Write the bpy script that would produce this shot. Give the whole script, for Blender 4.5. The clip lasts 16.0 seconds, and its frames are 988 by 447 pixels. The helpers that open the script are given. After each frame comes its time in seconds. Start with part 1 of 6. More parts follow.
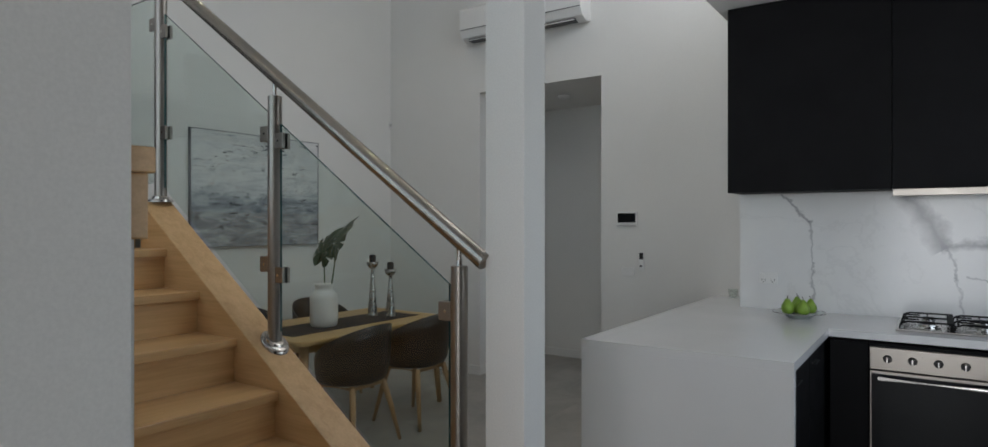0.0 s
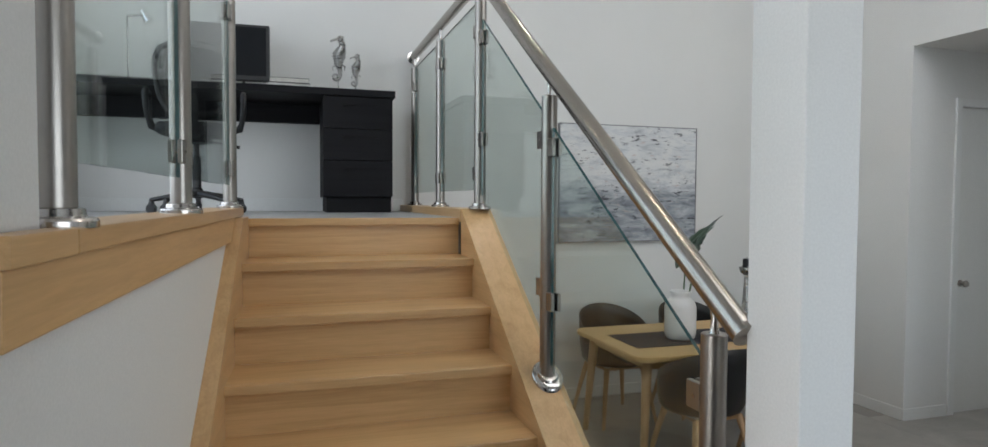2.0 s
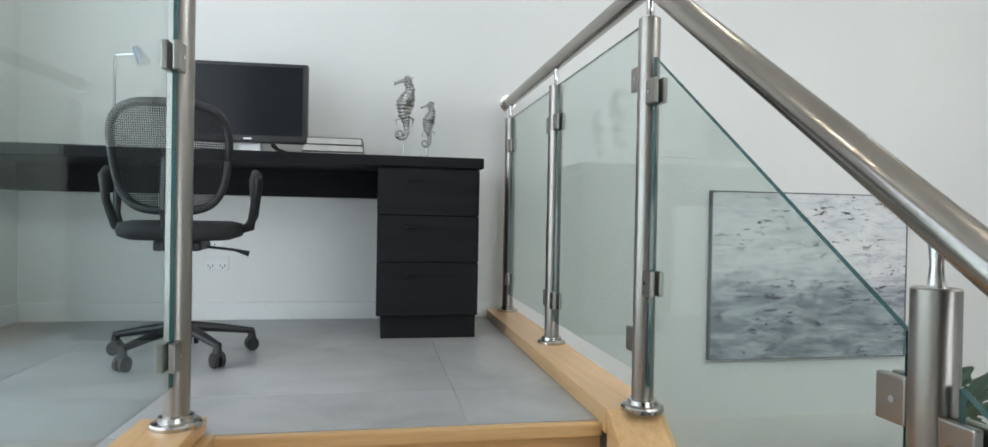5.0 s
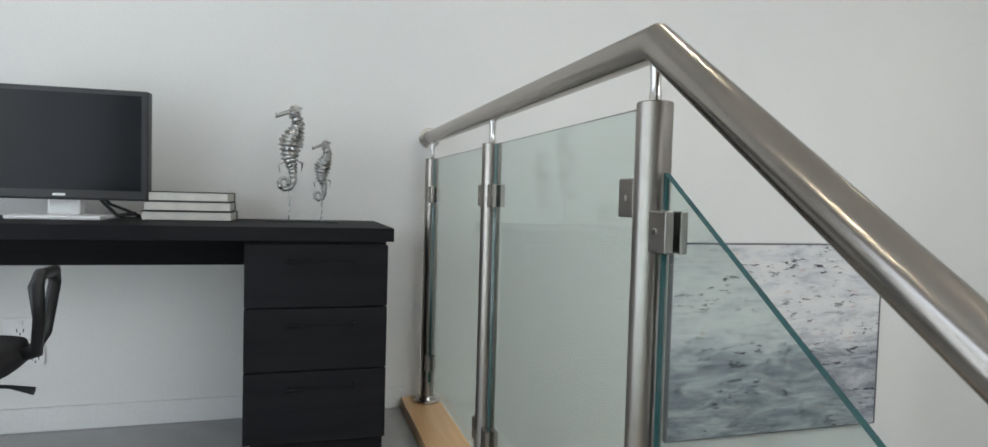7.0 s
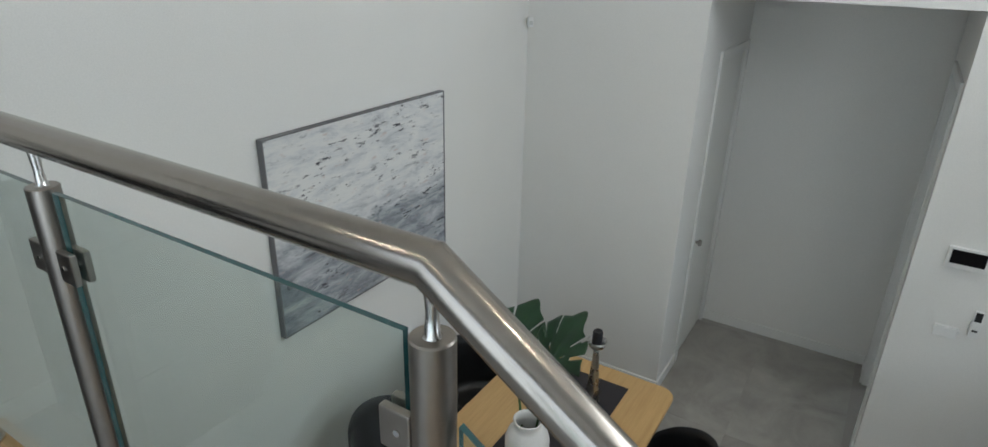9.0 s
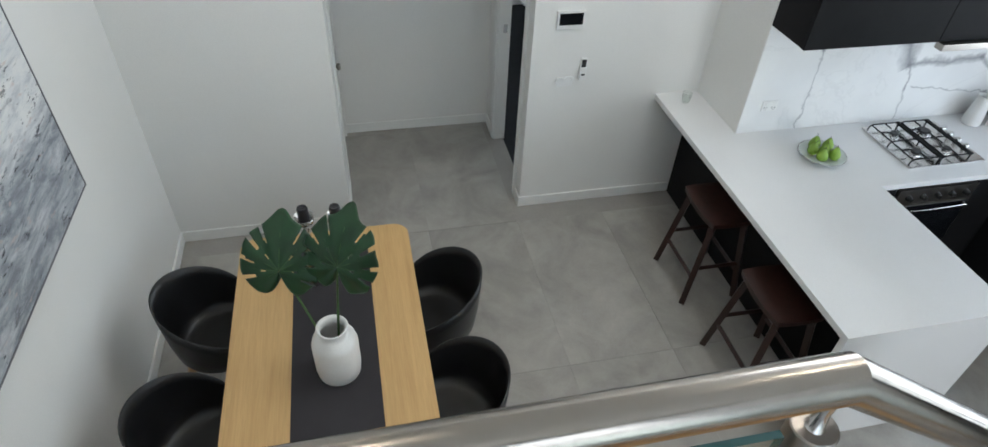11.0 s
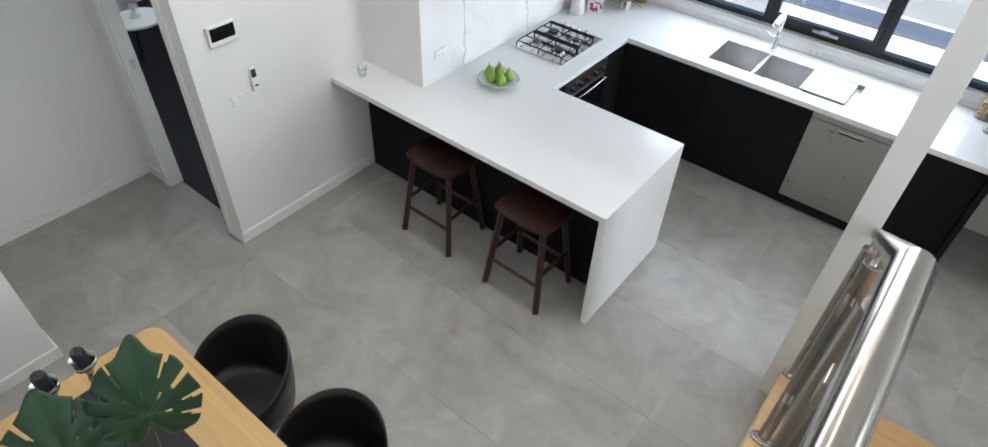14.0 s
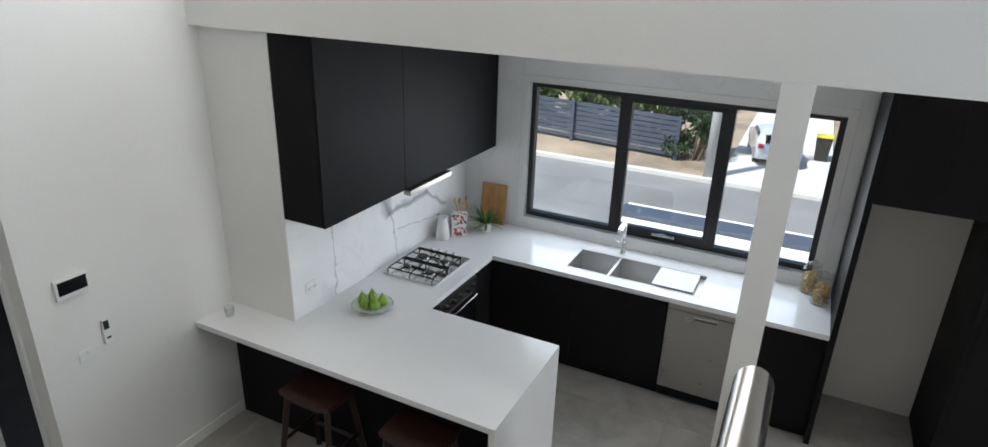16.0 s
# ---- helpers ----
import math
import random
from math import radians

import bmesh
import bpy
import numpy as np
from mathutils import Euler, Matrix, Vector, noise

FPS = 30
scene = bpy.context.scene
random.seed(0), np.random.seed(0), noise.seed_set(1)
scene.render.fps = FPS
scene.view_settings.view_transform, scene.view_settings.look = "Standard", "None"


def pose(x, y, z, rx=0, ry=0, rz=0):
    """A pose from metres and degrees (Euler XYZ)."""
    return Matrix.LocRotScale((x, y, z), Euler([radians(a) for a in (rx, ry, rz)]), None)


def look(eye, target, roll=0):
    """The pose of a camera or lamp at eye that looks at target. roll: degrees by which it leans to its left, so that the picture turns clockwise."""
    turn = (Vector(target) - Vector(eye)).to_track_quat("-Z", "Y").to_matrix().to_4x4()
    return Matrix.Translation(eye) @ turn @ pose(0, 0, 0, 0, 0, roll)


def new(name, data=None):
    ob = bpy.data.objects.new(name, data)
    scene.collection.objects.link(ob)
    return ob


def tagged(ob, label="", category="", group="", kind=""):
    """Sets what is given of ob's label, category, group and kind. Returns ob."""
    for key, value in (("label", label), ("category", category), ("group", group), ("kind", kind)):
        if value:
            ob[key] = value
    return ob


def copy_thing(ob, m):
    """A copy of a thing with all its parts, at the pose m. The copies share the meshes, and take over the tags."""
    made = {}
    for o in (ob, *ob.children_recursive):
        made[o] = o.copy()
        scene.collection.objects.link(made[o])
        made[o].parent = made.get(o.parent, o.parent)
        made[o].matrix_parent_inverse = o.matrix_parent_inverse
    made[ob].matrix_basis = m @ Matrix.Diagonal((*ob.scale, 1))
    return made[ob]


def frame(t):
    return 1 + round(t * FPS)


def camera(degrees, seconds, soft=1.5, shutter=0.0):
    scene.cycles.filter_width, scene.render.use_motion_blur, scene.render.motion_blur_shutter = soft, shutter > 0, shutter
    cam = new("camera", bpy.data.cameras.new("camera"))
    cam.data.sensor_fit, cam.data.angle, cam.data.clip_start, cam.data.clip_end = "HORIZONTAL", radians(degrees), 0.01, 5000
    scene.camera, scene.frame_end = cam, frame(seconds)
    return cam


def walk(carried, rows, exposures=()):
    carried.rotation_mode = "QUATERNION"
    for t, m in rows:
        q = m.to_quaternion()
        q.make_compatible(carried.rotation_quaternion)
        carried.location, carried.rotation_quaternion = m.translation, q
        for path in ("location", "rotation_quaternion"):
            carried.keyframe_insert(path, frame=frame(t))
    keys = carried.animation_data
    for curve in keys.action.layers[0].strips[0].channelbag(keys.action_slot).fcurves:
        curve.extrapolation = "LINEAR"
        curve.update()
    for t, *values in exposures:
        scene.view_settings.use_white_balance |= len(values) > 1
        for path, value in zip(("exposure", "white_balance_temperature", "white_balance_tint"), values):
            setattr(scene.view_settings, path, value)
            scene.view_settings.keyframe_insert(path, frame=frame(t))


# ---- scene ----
cam = camera(75.2, 16.0)
EXPOSURES = [(0, 0.14, 6150, 9), (0.5, 0.36, 6100, 8), (1.5, 0.76, 6130, 9), (2.5, 1.04, 6020, 8), (3.2, 1.26, 5980, 7), (4.5, 1.36, 6020, 6), (7, 1.12, 6180, 8),
             (8.5, 0.82, 6120, 6), (10, 1.0, 5960, 5), (12.5, 1.66, 5930, 8), (13.5, 1.63, 6000, 8), (14.5, 1.76, 6080, 8), (15.2, 1.54, 6110, 9), (16, 1.0, 6120, 9)]
PATH = [
    (0, (-1.666, -3.136, 1.512), (-0.019, -2.001, 1.513), -0.0),
    (0.5, (-1.481, -3.185, 1.573), (-0.043, -1.796, 1.535), 0.1),
    (1, (-1.276, -3.24, 1.604), (-0.125, -1.605, 1.554), 0.0),
    (1.5, (-1.084, -3.206, 1.632), (-0.255, -1.387, 1.568), 0.1),
    (2, (-0.883, -3.039, 1.666), (-0.283, -1.133, 1.591), 0.3),
    (2.5, (-0.781, -2.849, 1.695), (-0.31, -0.907, 1.619), 0.4),
    (3, (-0.766, -2.598, 1.741), (-0.368, -0.639, 1.671), 0.4),
    (3.5, (-0.755, -2.382, 1.798), (-0.385, -0.417, 1.73), 0.6),
    (4, (-0.722, -2.138, 1.883), (-0.367, -0.17, 1.823), 0.7),
    (4.5, (-0.726, -1.858, 1.999), (-0.368, 0.11, 1.977), 0.9),
    (6.8, (-0.508, -0.924, 2.461), (-0.022, 1.016, 2.442), 2.2),
    (7, (-0.53, -0.894, 2.489), (0.052, 1.017, 2.409), 1.6),
    (7.5, (-0.485, -0.778, 2.571), (0.383, 1.009, 2.344), 1.7),
    (8, (-0.414, -0.615, 2.736), (0.761, 0.943, 2.301), 0.8),
    (8.5, (-0.436, -0.447, 2.873), (0.966, 0.848, 2.274), 1.7),
    (9, (-0.502, -0.387, 3.059), (1.066, 0.572, 2.269), 1.3),
    (9.5, (-0.438, -0.229, 3.21), (1.219, 0.338, 2.243), 1.9),
    (10, (-0.416, 0.006, 3.25), (1.226, 0.187, 2.123), 2.0),
    (12.5, (-0.062, 0.836, 3.347), (1.101, -0.035, 1.973), 3.5),
    (13, (-0.004, 0.832, 3.348), (1.051, -0.172, 1.978), 3.1),
    (13.5, (0.046, 0.834, 3.359), (1.006, -0.261, 1.988), 2.8),
    (14, (0.083, 0.845, 3.359), (0.971, -0.326, 2.003), 2.6),
    (14.5, (0.125, 0.858, 3.353), (0.988, -0.415, 2.074), 2.5),
    (15, (0.14, 0.881, 3.341), (1.005, -0.533, 2.222), 2.4),
    (15.5, (0.103, 0.895, 3.327), (0.96, -0.651, 2.392), 2.0),
    (16, (0.003, 0.887, 3.301), (0.816, -0.781, 2.556), 1.9),
]
walk(cam, [(t, look(eye, target, roll)) for t, eye, target, roll in PATH],
     EXPOSURES)

# ---- world, sun, window light and added daylight ----
world = bpy.data.worlds.new("sky")
scene.world = world
world.use_nodes = True
wn = world.node_tree.nodes
sky = wn.new("ShaderNodeTexSky")
sky.sky_type, sky.sun_disc = "NISHITA", False
sky.sun_elevation, sky.sun_rotation = radians(56), radians(34)
world.node_tree.links.new(sky.outputs[0], wn["Background"].inputs[0])
wn["Background"].inputs[1].default_value = 0.12


def sun_lamp(strength, direction):
    data = bpy.data.lights.new("sun", "SUN")
    data.energy, data.angle, data.color = strength, radians(3), (1, 0.95, 0.88)
    ob = new("sun", data)
    ob.matrix_world = look((0, -20, 20), Vector((0, -20, 20)) + Vector(direction))


def opening_lamp(eye, target, w, h, power, color=(0.93, 0.97, 1)):
    data = bpy.data.lights.new("opening_daylight", "AREA")
    data.shape, data.size, data.size_y, data.energy, data.color = "RECTANGLE", w, h, power, color
    ob = new("opening_daylight", data)
    ob.matrix_world = look(eye, target)


sun_lamp(4.0, (-0.3, -0.45, -0.8))
opening_lamp((0.98, -4.42, 1.70), (0.98, 0, 1.4), 2.4, 1.2, 14)
opening_lamp((-2.34, -0.4, 2.75), (0, -0.4, 2.7), 2.9, 2.2, 17)
# added fill from the living side, through an assumed opening out of view
opening_lamp((-5.42, -3.3, 1.3), (0, -3.2, 1.2), 1.7, 2.2, 46, (1, 0.975, 0.95))
# added fill for the dining area, in an invented high opening out of view
opening_lamp((1.8, -1.99, 3.88), (1.8, 1.5, 1.0), 3.0, 0.55, 18, (1, 0.98, 0.95))
DOWNLIGHTS = [(0.75, -1.2), (0.75, 0.7), (2.5, -1.2), (2.5, 0.7), (-1.4, 0.6)]
for dx, dy in DOWNLIGHTS:
    dl = bpy.data.lights.new("downlight_lamp", "AREA")
    dl.shape, dl.size, dl.energy, dl.color, dl.spread = "DISK", 0.085, 1.1, (1, 0.84, 0.64), radians(120)
    new("downlight_lamp", dl).location = (dx, dy, 4.338)
# added lamp in an unseen bedroom opening, to brighten that room
opening_lamp((6.7, -4.25, 1.6), (6.2, 0, 1.2), 0.95, 1.3, 15)

# ---- materials ----


def nodes_of(name):
    m = bpy.data.materials.new(name)
    m.use_nodes = True
    nt = m.node_tree
    return m, nt, nt.nodes["Principled BSDF"]


def link(nt, a, b):
    nt.links.new(a, b)


def coords(nt, scale=(1, 1, 1), kind="Object"):
    tc, mp = nt.nodes.new("ShaderNodeTexCoord"), nt.nodes.new("ShaderNodeMapping")
    mp.inputs["Scale"].default_value = scale
    link(nt, tc.outputs[kind], mp.inputs[0])
    return mp.outputs[0]


def noise_tex(nt, vec, scale, detail=4, rough=0.55, distort=0.0):
    n = nt.nodes.new("ShaderNodeTexNoise")
    for key, v in (("Scale", scale), ("Detail", detail), ("Roughness", rough), ("Distortion", distort)):
        n.inputs[key].default_value = v
    link(nt, vec, n.inputs["Vector"])
    return n.outputs["Fac"]


def ramp(nt, fac, stops):
    r = nt.nodes.new("ShaderNodeValToRGB")
    e = r.color_ramp.elements
    while len(e) < len(stops):
        e.new(0.5)
    for el, (p, c) in zip(e, stops):
        el.position = p
        el.color = (*c, 1) if len(c) == 3 else c
    link(nt, fac, r.inputs[0])
    return r.outputs[0]


def mix(nt, fac, a, b, blend="MIX"):
    m = nt.nodes.new("ShaderNodeMix")
    m.data_type, m.blend_type = "RGBA", blend
    for sock, v in ((m.inputs[0], fac), (m.inputs[6], a), (m.inputs[7], b)):
        if isinstance(v, (int, float)):
            sock.default_value = v
        elif isinstance(v, tuple):
            sock.default_value = (*v, 1)
        else:
            link(nt, v, sock)
    return m.outputs[2]


def bump(nt, bsdf, height, strength=0.2, distance=0.002):
    b = nt.nodes.new("ShaderNodeBump")
    b.inputs["Strength"].default_value, b.inputs["Distance"].default_value = strength, distance
    link(nt, height, b.inputs["Height"])
    link(nt, b.outputs[0], bsdf.inputs["Normal"])


def dull(c, k):
    return tuple(v * k for v in c)


def mottled(name, color, rough=0.5, metal=0.0, big=3.0, small=60.0, spread=0.12, relief=0.1, spec=0.5):
    """Colour with broad and fine variation and a fine relief."""
    m, nt, b = nodes_of(name)
    v = coords(nt)
    n1, n2 = noise_tex(nt, v, big, 5), noise_tex(nt, v, small, 3)
    c1 = ramp(nt, n1, [(0.3, dull(color, 1 - spread)), (0.7, dull(color, 1 + spread * 0.6))])
    c2 = ramp(nt, n2, [(0.3, (0.93, 0.93, 0.93)), (0.7, (1, 1, 1))])
    link(nt, mix(nt, 1.0, c1, c2, "MULTIPLY"), b.inputs["Base Color"])
    r = ramp(nt, n1, [(0.3, (rough * 0.88,) * 3), (0.75, (min(1, rough * 1.12),) * 3)])
    link(nt, r, b.inputs["Roughness"])
    b.inputs["Metallic"].default_value = metal
    b.inputs["Specular IOR Level"].default_value = spec
    if relief:
        bump(nt, b, n2, relief, 0.001)
    return m


def timber(name, light, dark, axis, rough=0.42, relief=0.08, spec=0.5):
    """Straight grain along one axis of the object, with a slight hue change from piece to piece."""
    m, nt, b = nodes_of(name)
    sc = [26, 26, 26]
    sc[axis] = 1.3
    v = coords(nt, tuple(sc))
    info = nt.nodes.new("ShaderNodeObjectInfo")
    add = nt.nodes.new("ShaderNodeVectorMath")
    add.operation = "MULTIPLY_ADD"
    add.inputs[1].default_value = (37, 19, 53)
    link(nt, info.outputs["Random"], add.inputs[0])
    link(nt, v, add.inputs[2])
    n1 = noise_tex(nt, add.outputs[0], 1.0, 6, 0.6, 0.6)
    n2 = noise_tex(nt, add.outputs[0], 6.0, 3, 0.6)
    c1 = ramp(nt, n1, [(0.25, dark), (0.55, light), (0.8, dull(light, 1.08))])
    c2 = ramp(nt, n2, [(0.3, (0.9, 0.88, 0.85)), (0.65, (1, 1, 1))])
    c3 = mix(nt, 1.0, c1, c2, "MULTIPLY")
    tone = ramp(nt, info.outputs["Random"], [(0, (0.9, 0.88, 0.86)), (1, (1, 1, 1))])
    link(nt, mix(nt, 1.0, c3, tone, "MULTIPLY"), b.inputs["Base Color"])
    b.inputs["Roughness"].default_value = rough
    b.inputs["Specular IOR Level"].default_value = spec
    bump(nt, b, n2, relief, 0.001)
    return m


def brushed(name, axis, color=(0.62, 0.6, 0.58), rough=0.24, stretch=90.0):
    """Brushed stainless steel with fine scratches along an axis."""
    m, nt, b = nodes_of(name)
    sc = [stretch] * 3
    sc[axis] = 2.0
    n = noise_tex(nt, coords(nt, tuple(sc)), 4.0, 4)
    big = noise_tex(nt, coords(nt), 6.0, 3)
    link(nt, ramp(nt, n, [(0.3, dull(color, 0.97)), (0.7, color)]), b.inputs["Base Color"])
    r = mix(nt, 0.5, ramp(nt, n, [(0.3, (rough * 0.9,) * 3), (0.7, (rough * 1.1,) * 3)]), ramp(nt, big, [(0.3, (rough * 0.8,) * 3), (0.7, (rough * 1.2,) * 3)]))
    link(nt, r, b.inputs["Roughness"])
    b.inputs["Metallic"].default_value = 1.0
    bump(nt, b, n, 0.015, 0.0005)
    return m


def marble(name, veins):
    """White polished slab. Each vein is a wobbly band in the slab's plane: (y, z, y, z, half width, darkness)."""
    m, nt, b = nodes_of(name)
    v = coords(nt)
    sep = nt.nodes.new("ShaderNodeSeparateXYZ")
    link(nt, v, sep.inputs[0])

    def calc(op, x, y=0.0, z=0.0):
        n = nt.nodes.new("ShaderNodeMath")
        n.operation = op
        for sock, val in zip(n.inputs, (x, y, z)):
            if isinstance(val, (int, float)):
                sock.default_value = val
            else:
                link(nt, val, sock)
        return n.outputs[0]
    big, fine = noise_tex(nt, v, 3.2, 6, 0.62), noise_tex(nt, v, 14, 5, 0.65)
    wob = calc("ADD", calc("MULTIPLY", calc("SUBTRACT", big, 0.5), 0.34), calc("MULTIPLY", calc("SUBTRACT", fine, 0.5), 0.10))
    cloud = noise_tex(nt, v, 1.3, 5, 0.6)
    faint = calc("ABSOLUTE", calc("SUBTRACT", noise_tex(nt, v, 1.1, 7, 0.6, 0.6), 0.5))
    col = ramp(nt, cloud, [(0.35, (0.77, 0.77, 0.77)), (0.6, (0.84, 0.84, 0.83))])
    col = mix(nt, 1.0, col, ramp(nt, faint, [(0.0, (0.94, 0.94, 0.94)), (0.012, (1, 1, 1))]), "MULTIPLY")
    for y0, z0, y1, z1, half, dark in veins:
        l = math.hypot(y1 - y0, z1 - z0)
        ty, tz = (y1 - y0) / l, (z1 - z0) / l
        across = calc("ADD", calc("ADD", calc("MULTIPLY", sep.outputs[1], -tz), calc("MULTIPLY", sep.outputs[2], ty)), tz * y0 - ty * z0)
        along = calc("ADD", calc("ADD", calc("MULTIPLY", sep.outputs[1], ty), calc("MULTIPLY", sep.outputs[2], tz)), -(ty * y0 + tz * z0))
        d = calc("ABSOLUTE", calc("ADD", across, calc("MULTIPLY", wob, 0.55)))
        width = calc("MULTIPLY", half, calc("ADD", 0.45, calc("MULTIPLY", fine, 1.1)))
        body = calc("SUBTRACT", 1.0, calc("SMOOTH_MAX", 0.0, calc("MINIMUM", 1.0, calc("DIVIDE", d, width)), 0.15))
        inside = calc("MULTIPLY", calc("GREATER_THAN", along, -0.02), calc("LESS_THAN", along, l + 0.02))
        f = calc("MULTIPLY", calc("MULTIPLY", body, inside), dark)
        col = mix(nt, f, col, (0.22, 0.22, 0.24))
    link(nt, col, b.inputs["Base Color"])
    b.inputs["Roughness"].default_value = 0.14
    return m


def concrete_tile(name, color):
    """Grey porcelain with cloudy cement-like patches, a little different on each tile."""
    m, nt, b = nodes_of(name)
    tc = nt.nodes.new("ShaderNodeTexCoord")
    info = nt.nodes.new("ShaderNodeObjectInfo")
    add = nt.nodes.new("ShaderNodeVectorMath")
    add.operation = "MULTIPLY_ADD"
    add.inputs[1].default_value = (17, 29, 13)
    link(nt, info.outputs["Random"], add.inputs[0])
    link(nt, tc.outputs["Object"], add.inputs[2])
    v = add.outputs[0]
    n1, n2, n3 = noise_tex(nt, v, 2.2, 6, 0.6, 0.8), noise_tex(nt, v, 9, 6, 0.65), noise_tex(nt, v, 120, 2)
    c = ramp(nt, n1, [(0.3, dull(color, 0.78)), (0.5, color), (0.72, dull(color, 1.2))])
    c = mix(nt, 1.0, c, ramp(nt, n2, [(0.3, (0.88, 0.88, 0.87)), (0.7, (1.0, 1.0, 1.0))]), "MULTIPLY")
    c = mix(nt, 1.0, c, ramp(nt, n3, [(0.3, (0.93, 0.93, 0.93)), (0.6, (1, 1, 1))]), "MULTIPLY")
    link(nt, c, b.inputs["Base Color"])
    link(nt, ramp(nt, n2, [(0.3, (0.3,) * 3), (0.7, (0.42,) * 3)]), b.inputs["Roughness"])
    bump(nt, b, n2, 0.05, 0.001)
    return m


def glass_mat(name, tint, rough=0.0):
    m, nt, b = nodes_of(name)
    nt.nodes.remove(b)
    g, t, mx, fr = (nt.nodes.new("ShaderNode" + k) for k in ("BsdfGlossy", "BsdfTransparent", "MixShader", "LayerWeight"))
    g.inputs["Roughness"].default_value = rough
    t.inputs["Color"].default_value = (*tint, 1)
    fr.inputs["Blend"].default_value = 0.5
    link(nt, ramp(nt, fr.outputs["Facing"], [(0.0, (0.035,) * 3), (0.5, (0.06,) * 3), (0.8, (0.22,) * 3), (1.0, (0.9,) * 3)]), mx.inputs[0])
    link(nt, t.outputs[0], mx.inputs[1])
    link(nt, g.outputs[0], mx.inputs[2])
    link(nt, mx.outputs[0], nt.nodes["Material Output"].inputs[0])
    return m


def emitter(name, color, strength):
    m, nt, b = nodes_of(name)
    b.inputs["Base Color"].default_value = (*color, 1)
    b.inputs["Emission Color"].default_value = (*color, 1)
    b.inputs["Emission Strength"].default_value = strength
    return m


VEINS = [(-2.287, 1.722, -2.45, 1.53, 0.014, 0.75), (-2.45, 1.53, -2.46, 0.94, 0.010, 0.6), (-2.98, 1.70, -3.18, 1.385, 0.085, 0.85), (-3.18, 1.385, -3.75, 1.40, 0.045, 0.8),
         (-3.20, 1.37, -3.226, 1.198, 0.010, 0.7), (-3.226, 1.198, -3.28, 0.94, 0.012, 0.5), (-3.30, 1.20, -3.95, 1.12, 0.010, 0.6), (-3.75, 1.40, -4.08, 1.19, 0.026, 0.65), (-3.95, 1.12, -4.2, 0.94, 0.010, 0.5)]
WALL = mottled("white_wall_paint", (0.80, 0.793, 0.77), 0.6, 0, 1.2, 180, 0.025, 0.025, 0.3)
CEIL = mottled("ceiling_paint", (0.82, 0.81, 0.79), 0.8, 0, 1.2, 180, 0.02, 0.04, 0.2)
TRIM = mottled("white_gloss_trim", (0.82, 0.82, 0.80), 0.35, 0, 3, 120, 0.02, 0.03)
DOORW = mottled("white_door_paint", (0.80, 0.80, 0.77), 0.45, 0, 2, 150, 0.02, 0.03)
TILE = concrete_tile("grey_porcelain", (0.37, 0.355, 0.33))
TILE_UP = concrete_tile("pale_grey_porcelain", (0.40, 0.40, 0.40))
GROUT = mottled("grey_grout", (0.35, 0.335, 0.312), 0.9)
OAK_X = timber("oak_across", (0.68, 0.435, 0.205), (0.55, 0.325, 0.135), 0, 0.33)
OAK_Y = timber("oak_along", (0.67, 0.435, 0.215), (0.55, 0.335, 0.15), 1, 0.3)
OAK_Z = timber("oak_upright", (0.56, 0.36, 0.19), (0.42, 0.25, 0.12), 2)
TABLE_X = timber("table_oak", (0.60, 0.395, 0.17), (0.53, 0.335, 0.135), 0, 0.45)
RAIL_STEEL = mottled("satin_rail_steel", (0.38, 0.345, 0.31), 0.22, 1.0, 3, 40, 0.015, 0.0)
POST_STEEL = mottled("satin_post_steel", (0.365, 0.336, 0.306), 0.34, 1.0, 3, 40, 0.015, 0.0)
SINK_STEEL = mottled("satin_sink_steel", (0.60, 0.59, 0.58), 0.34, 1.0, 10, 240, 0.02, 0.0)
OVEN_STEEL = brushed("dark_brushed_steel", 1, (0.40, 0.37, 0.335), 0.3)
STEEL_X = brushed("brushed_steel_x", 0)
DISH_STEEL = brushed("dishwasher_steel", 0, (0.46, 0.45, 0.435), 0.3)
STEEL_Y = brushed("brushed_steel_y", 1)
STEEL_Z = brushed("brushed_steel_z", 2)
CHROME = brushed("polished_steel", 2, (0.75, 0.75, 0.75), 0.1, 30)
FLANGE = brushed("flange_steel", 2, (0.52, 0.49, 0.46), 0.2, 30)
SILVER = mottled("antique_silver", (0.47, 0.46, 0.44), 0.28, 1.0, 20, 90, 0.3, 0.3)
GLASS = glass_mat("balustrade_glass", (0.90, 0.945, 0.93))
GLASS_EDGE = mottled("green_glass_edge", (0.03, 0.095, 0.10), 0.07, 0, 10, 60, 0.2, 0)
PANE = glass_mat("window_glass", (0.97, 0.985, 0.98))
CLEAR = glass_mat("clear_glass", (0.95, 0.97, 0.96))
BLACK_CAB = mottled("matt_black_laminate", (0.0145, 0.0145, 0.0155), 0.5, 0, 4, 160, 0.15, 0.05, 0.05)
DESK_BLACK = timber("black_woodgrain", (0.013, 0.013, 0.015), (0.008, 0.008, 0.010), 0, 0.6, 0.08, 0.15)
STONE = mottled("white_stone_top", (0.80, 0.80, 0.80), 0.16, 0, 2, 260, 0.02, 0.0)
MARBLE = marble("veined_splashback", VEINS)
MARBLE_PLAIN = marble("faintly_veined_slab", [])
BLACK_PL = mottled("black_plastic", (0.016, 0.016, 0.017), 0.42, 0, 10, 200, 0.15, 0.06)
SHELL = mottled("black_shell_plastic", (0.012, 0.012, 0.013), 0.36, 0, 10, 160, 0.15, 0.08)
MESH = mottled("black_mesh_fabric", (0.02, 0.02, 0.022), 0.8, 0, 10, 300, 0.2, 0.4)
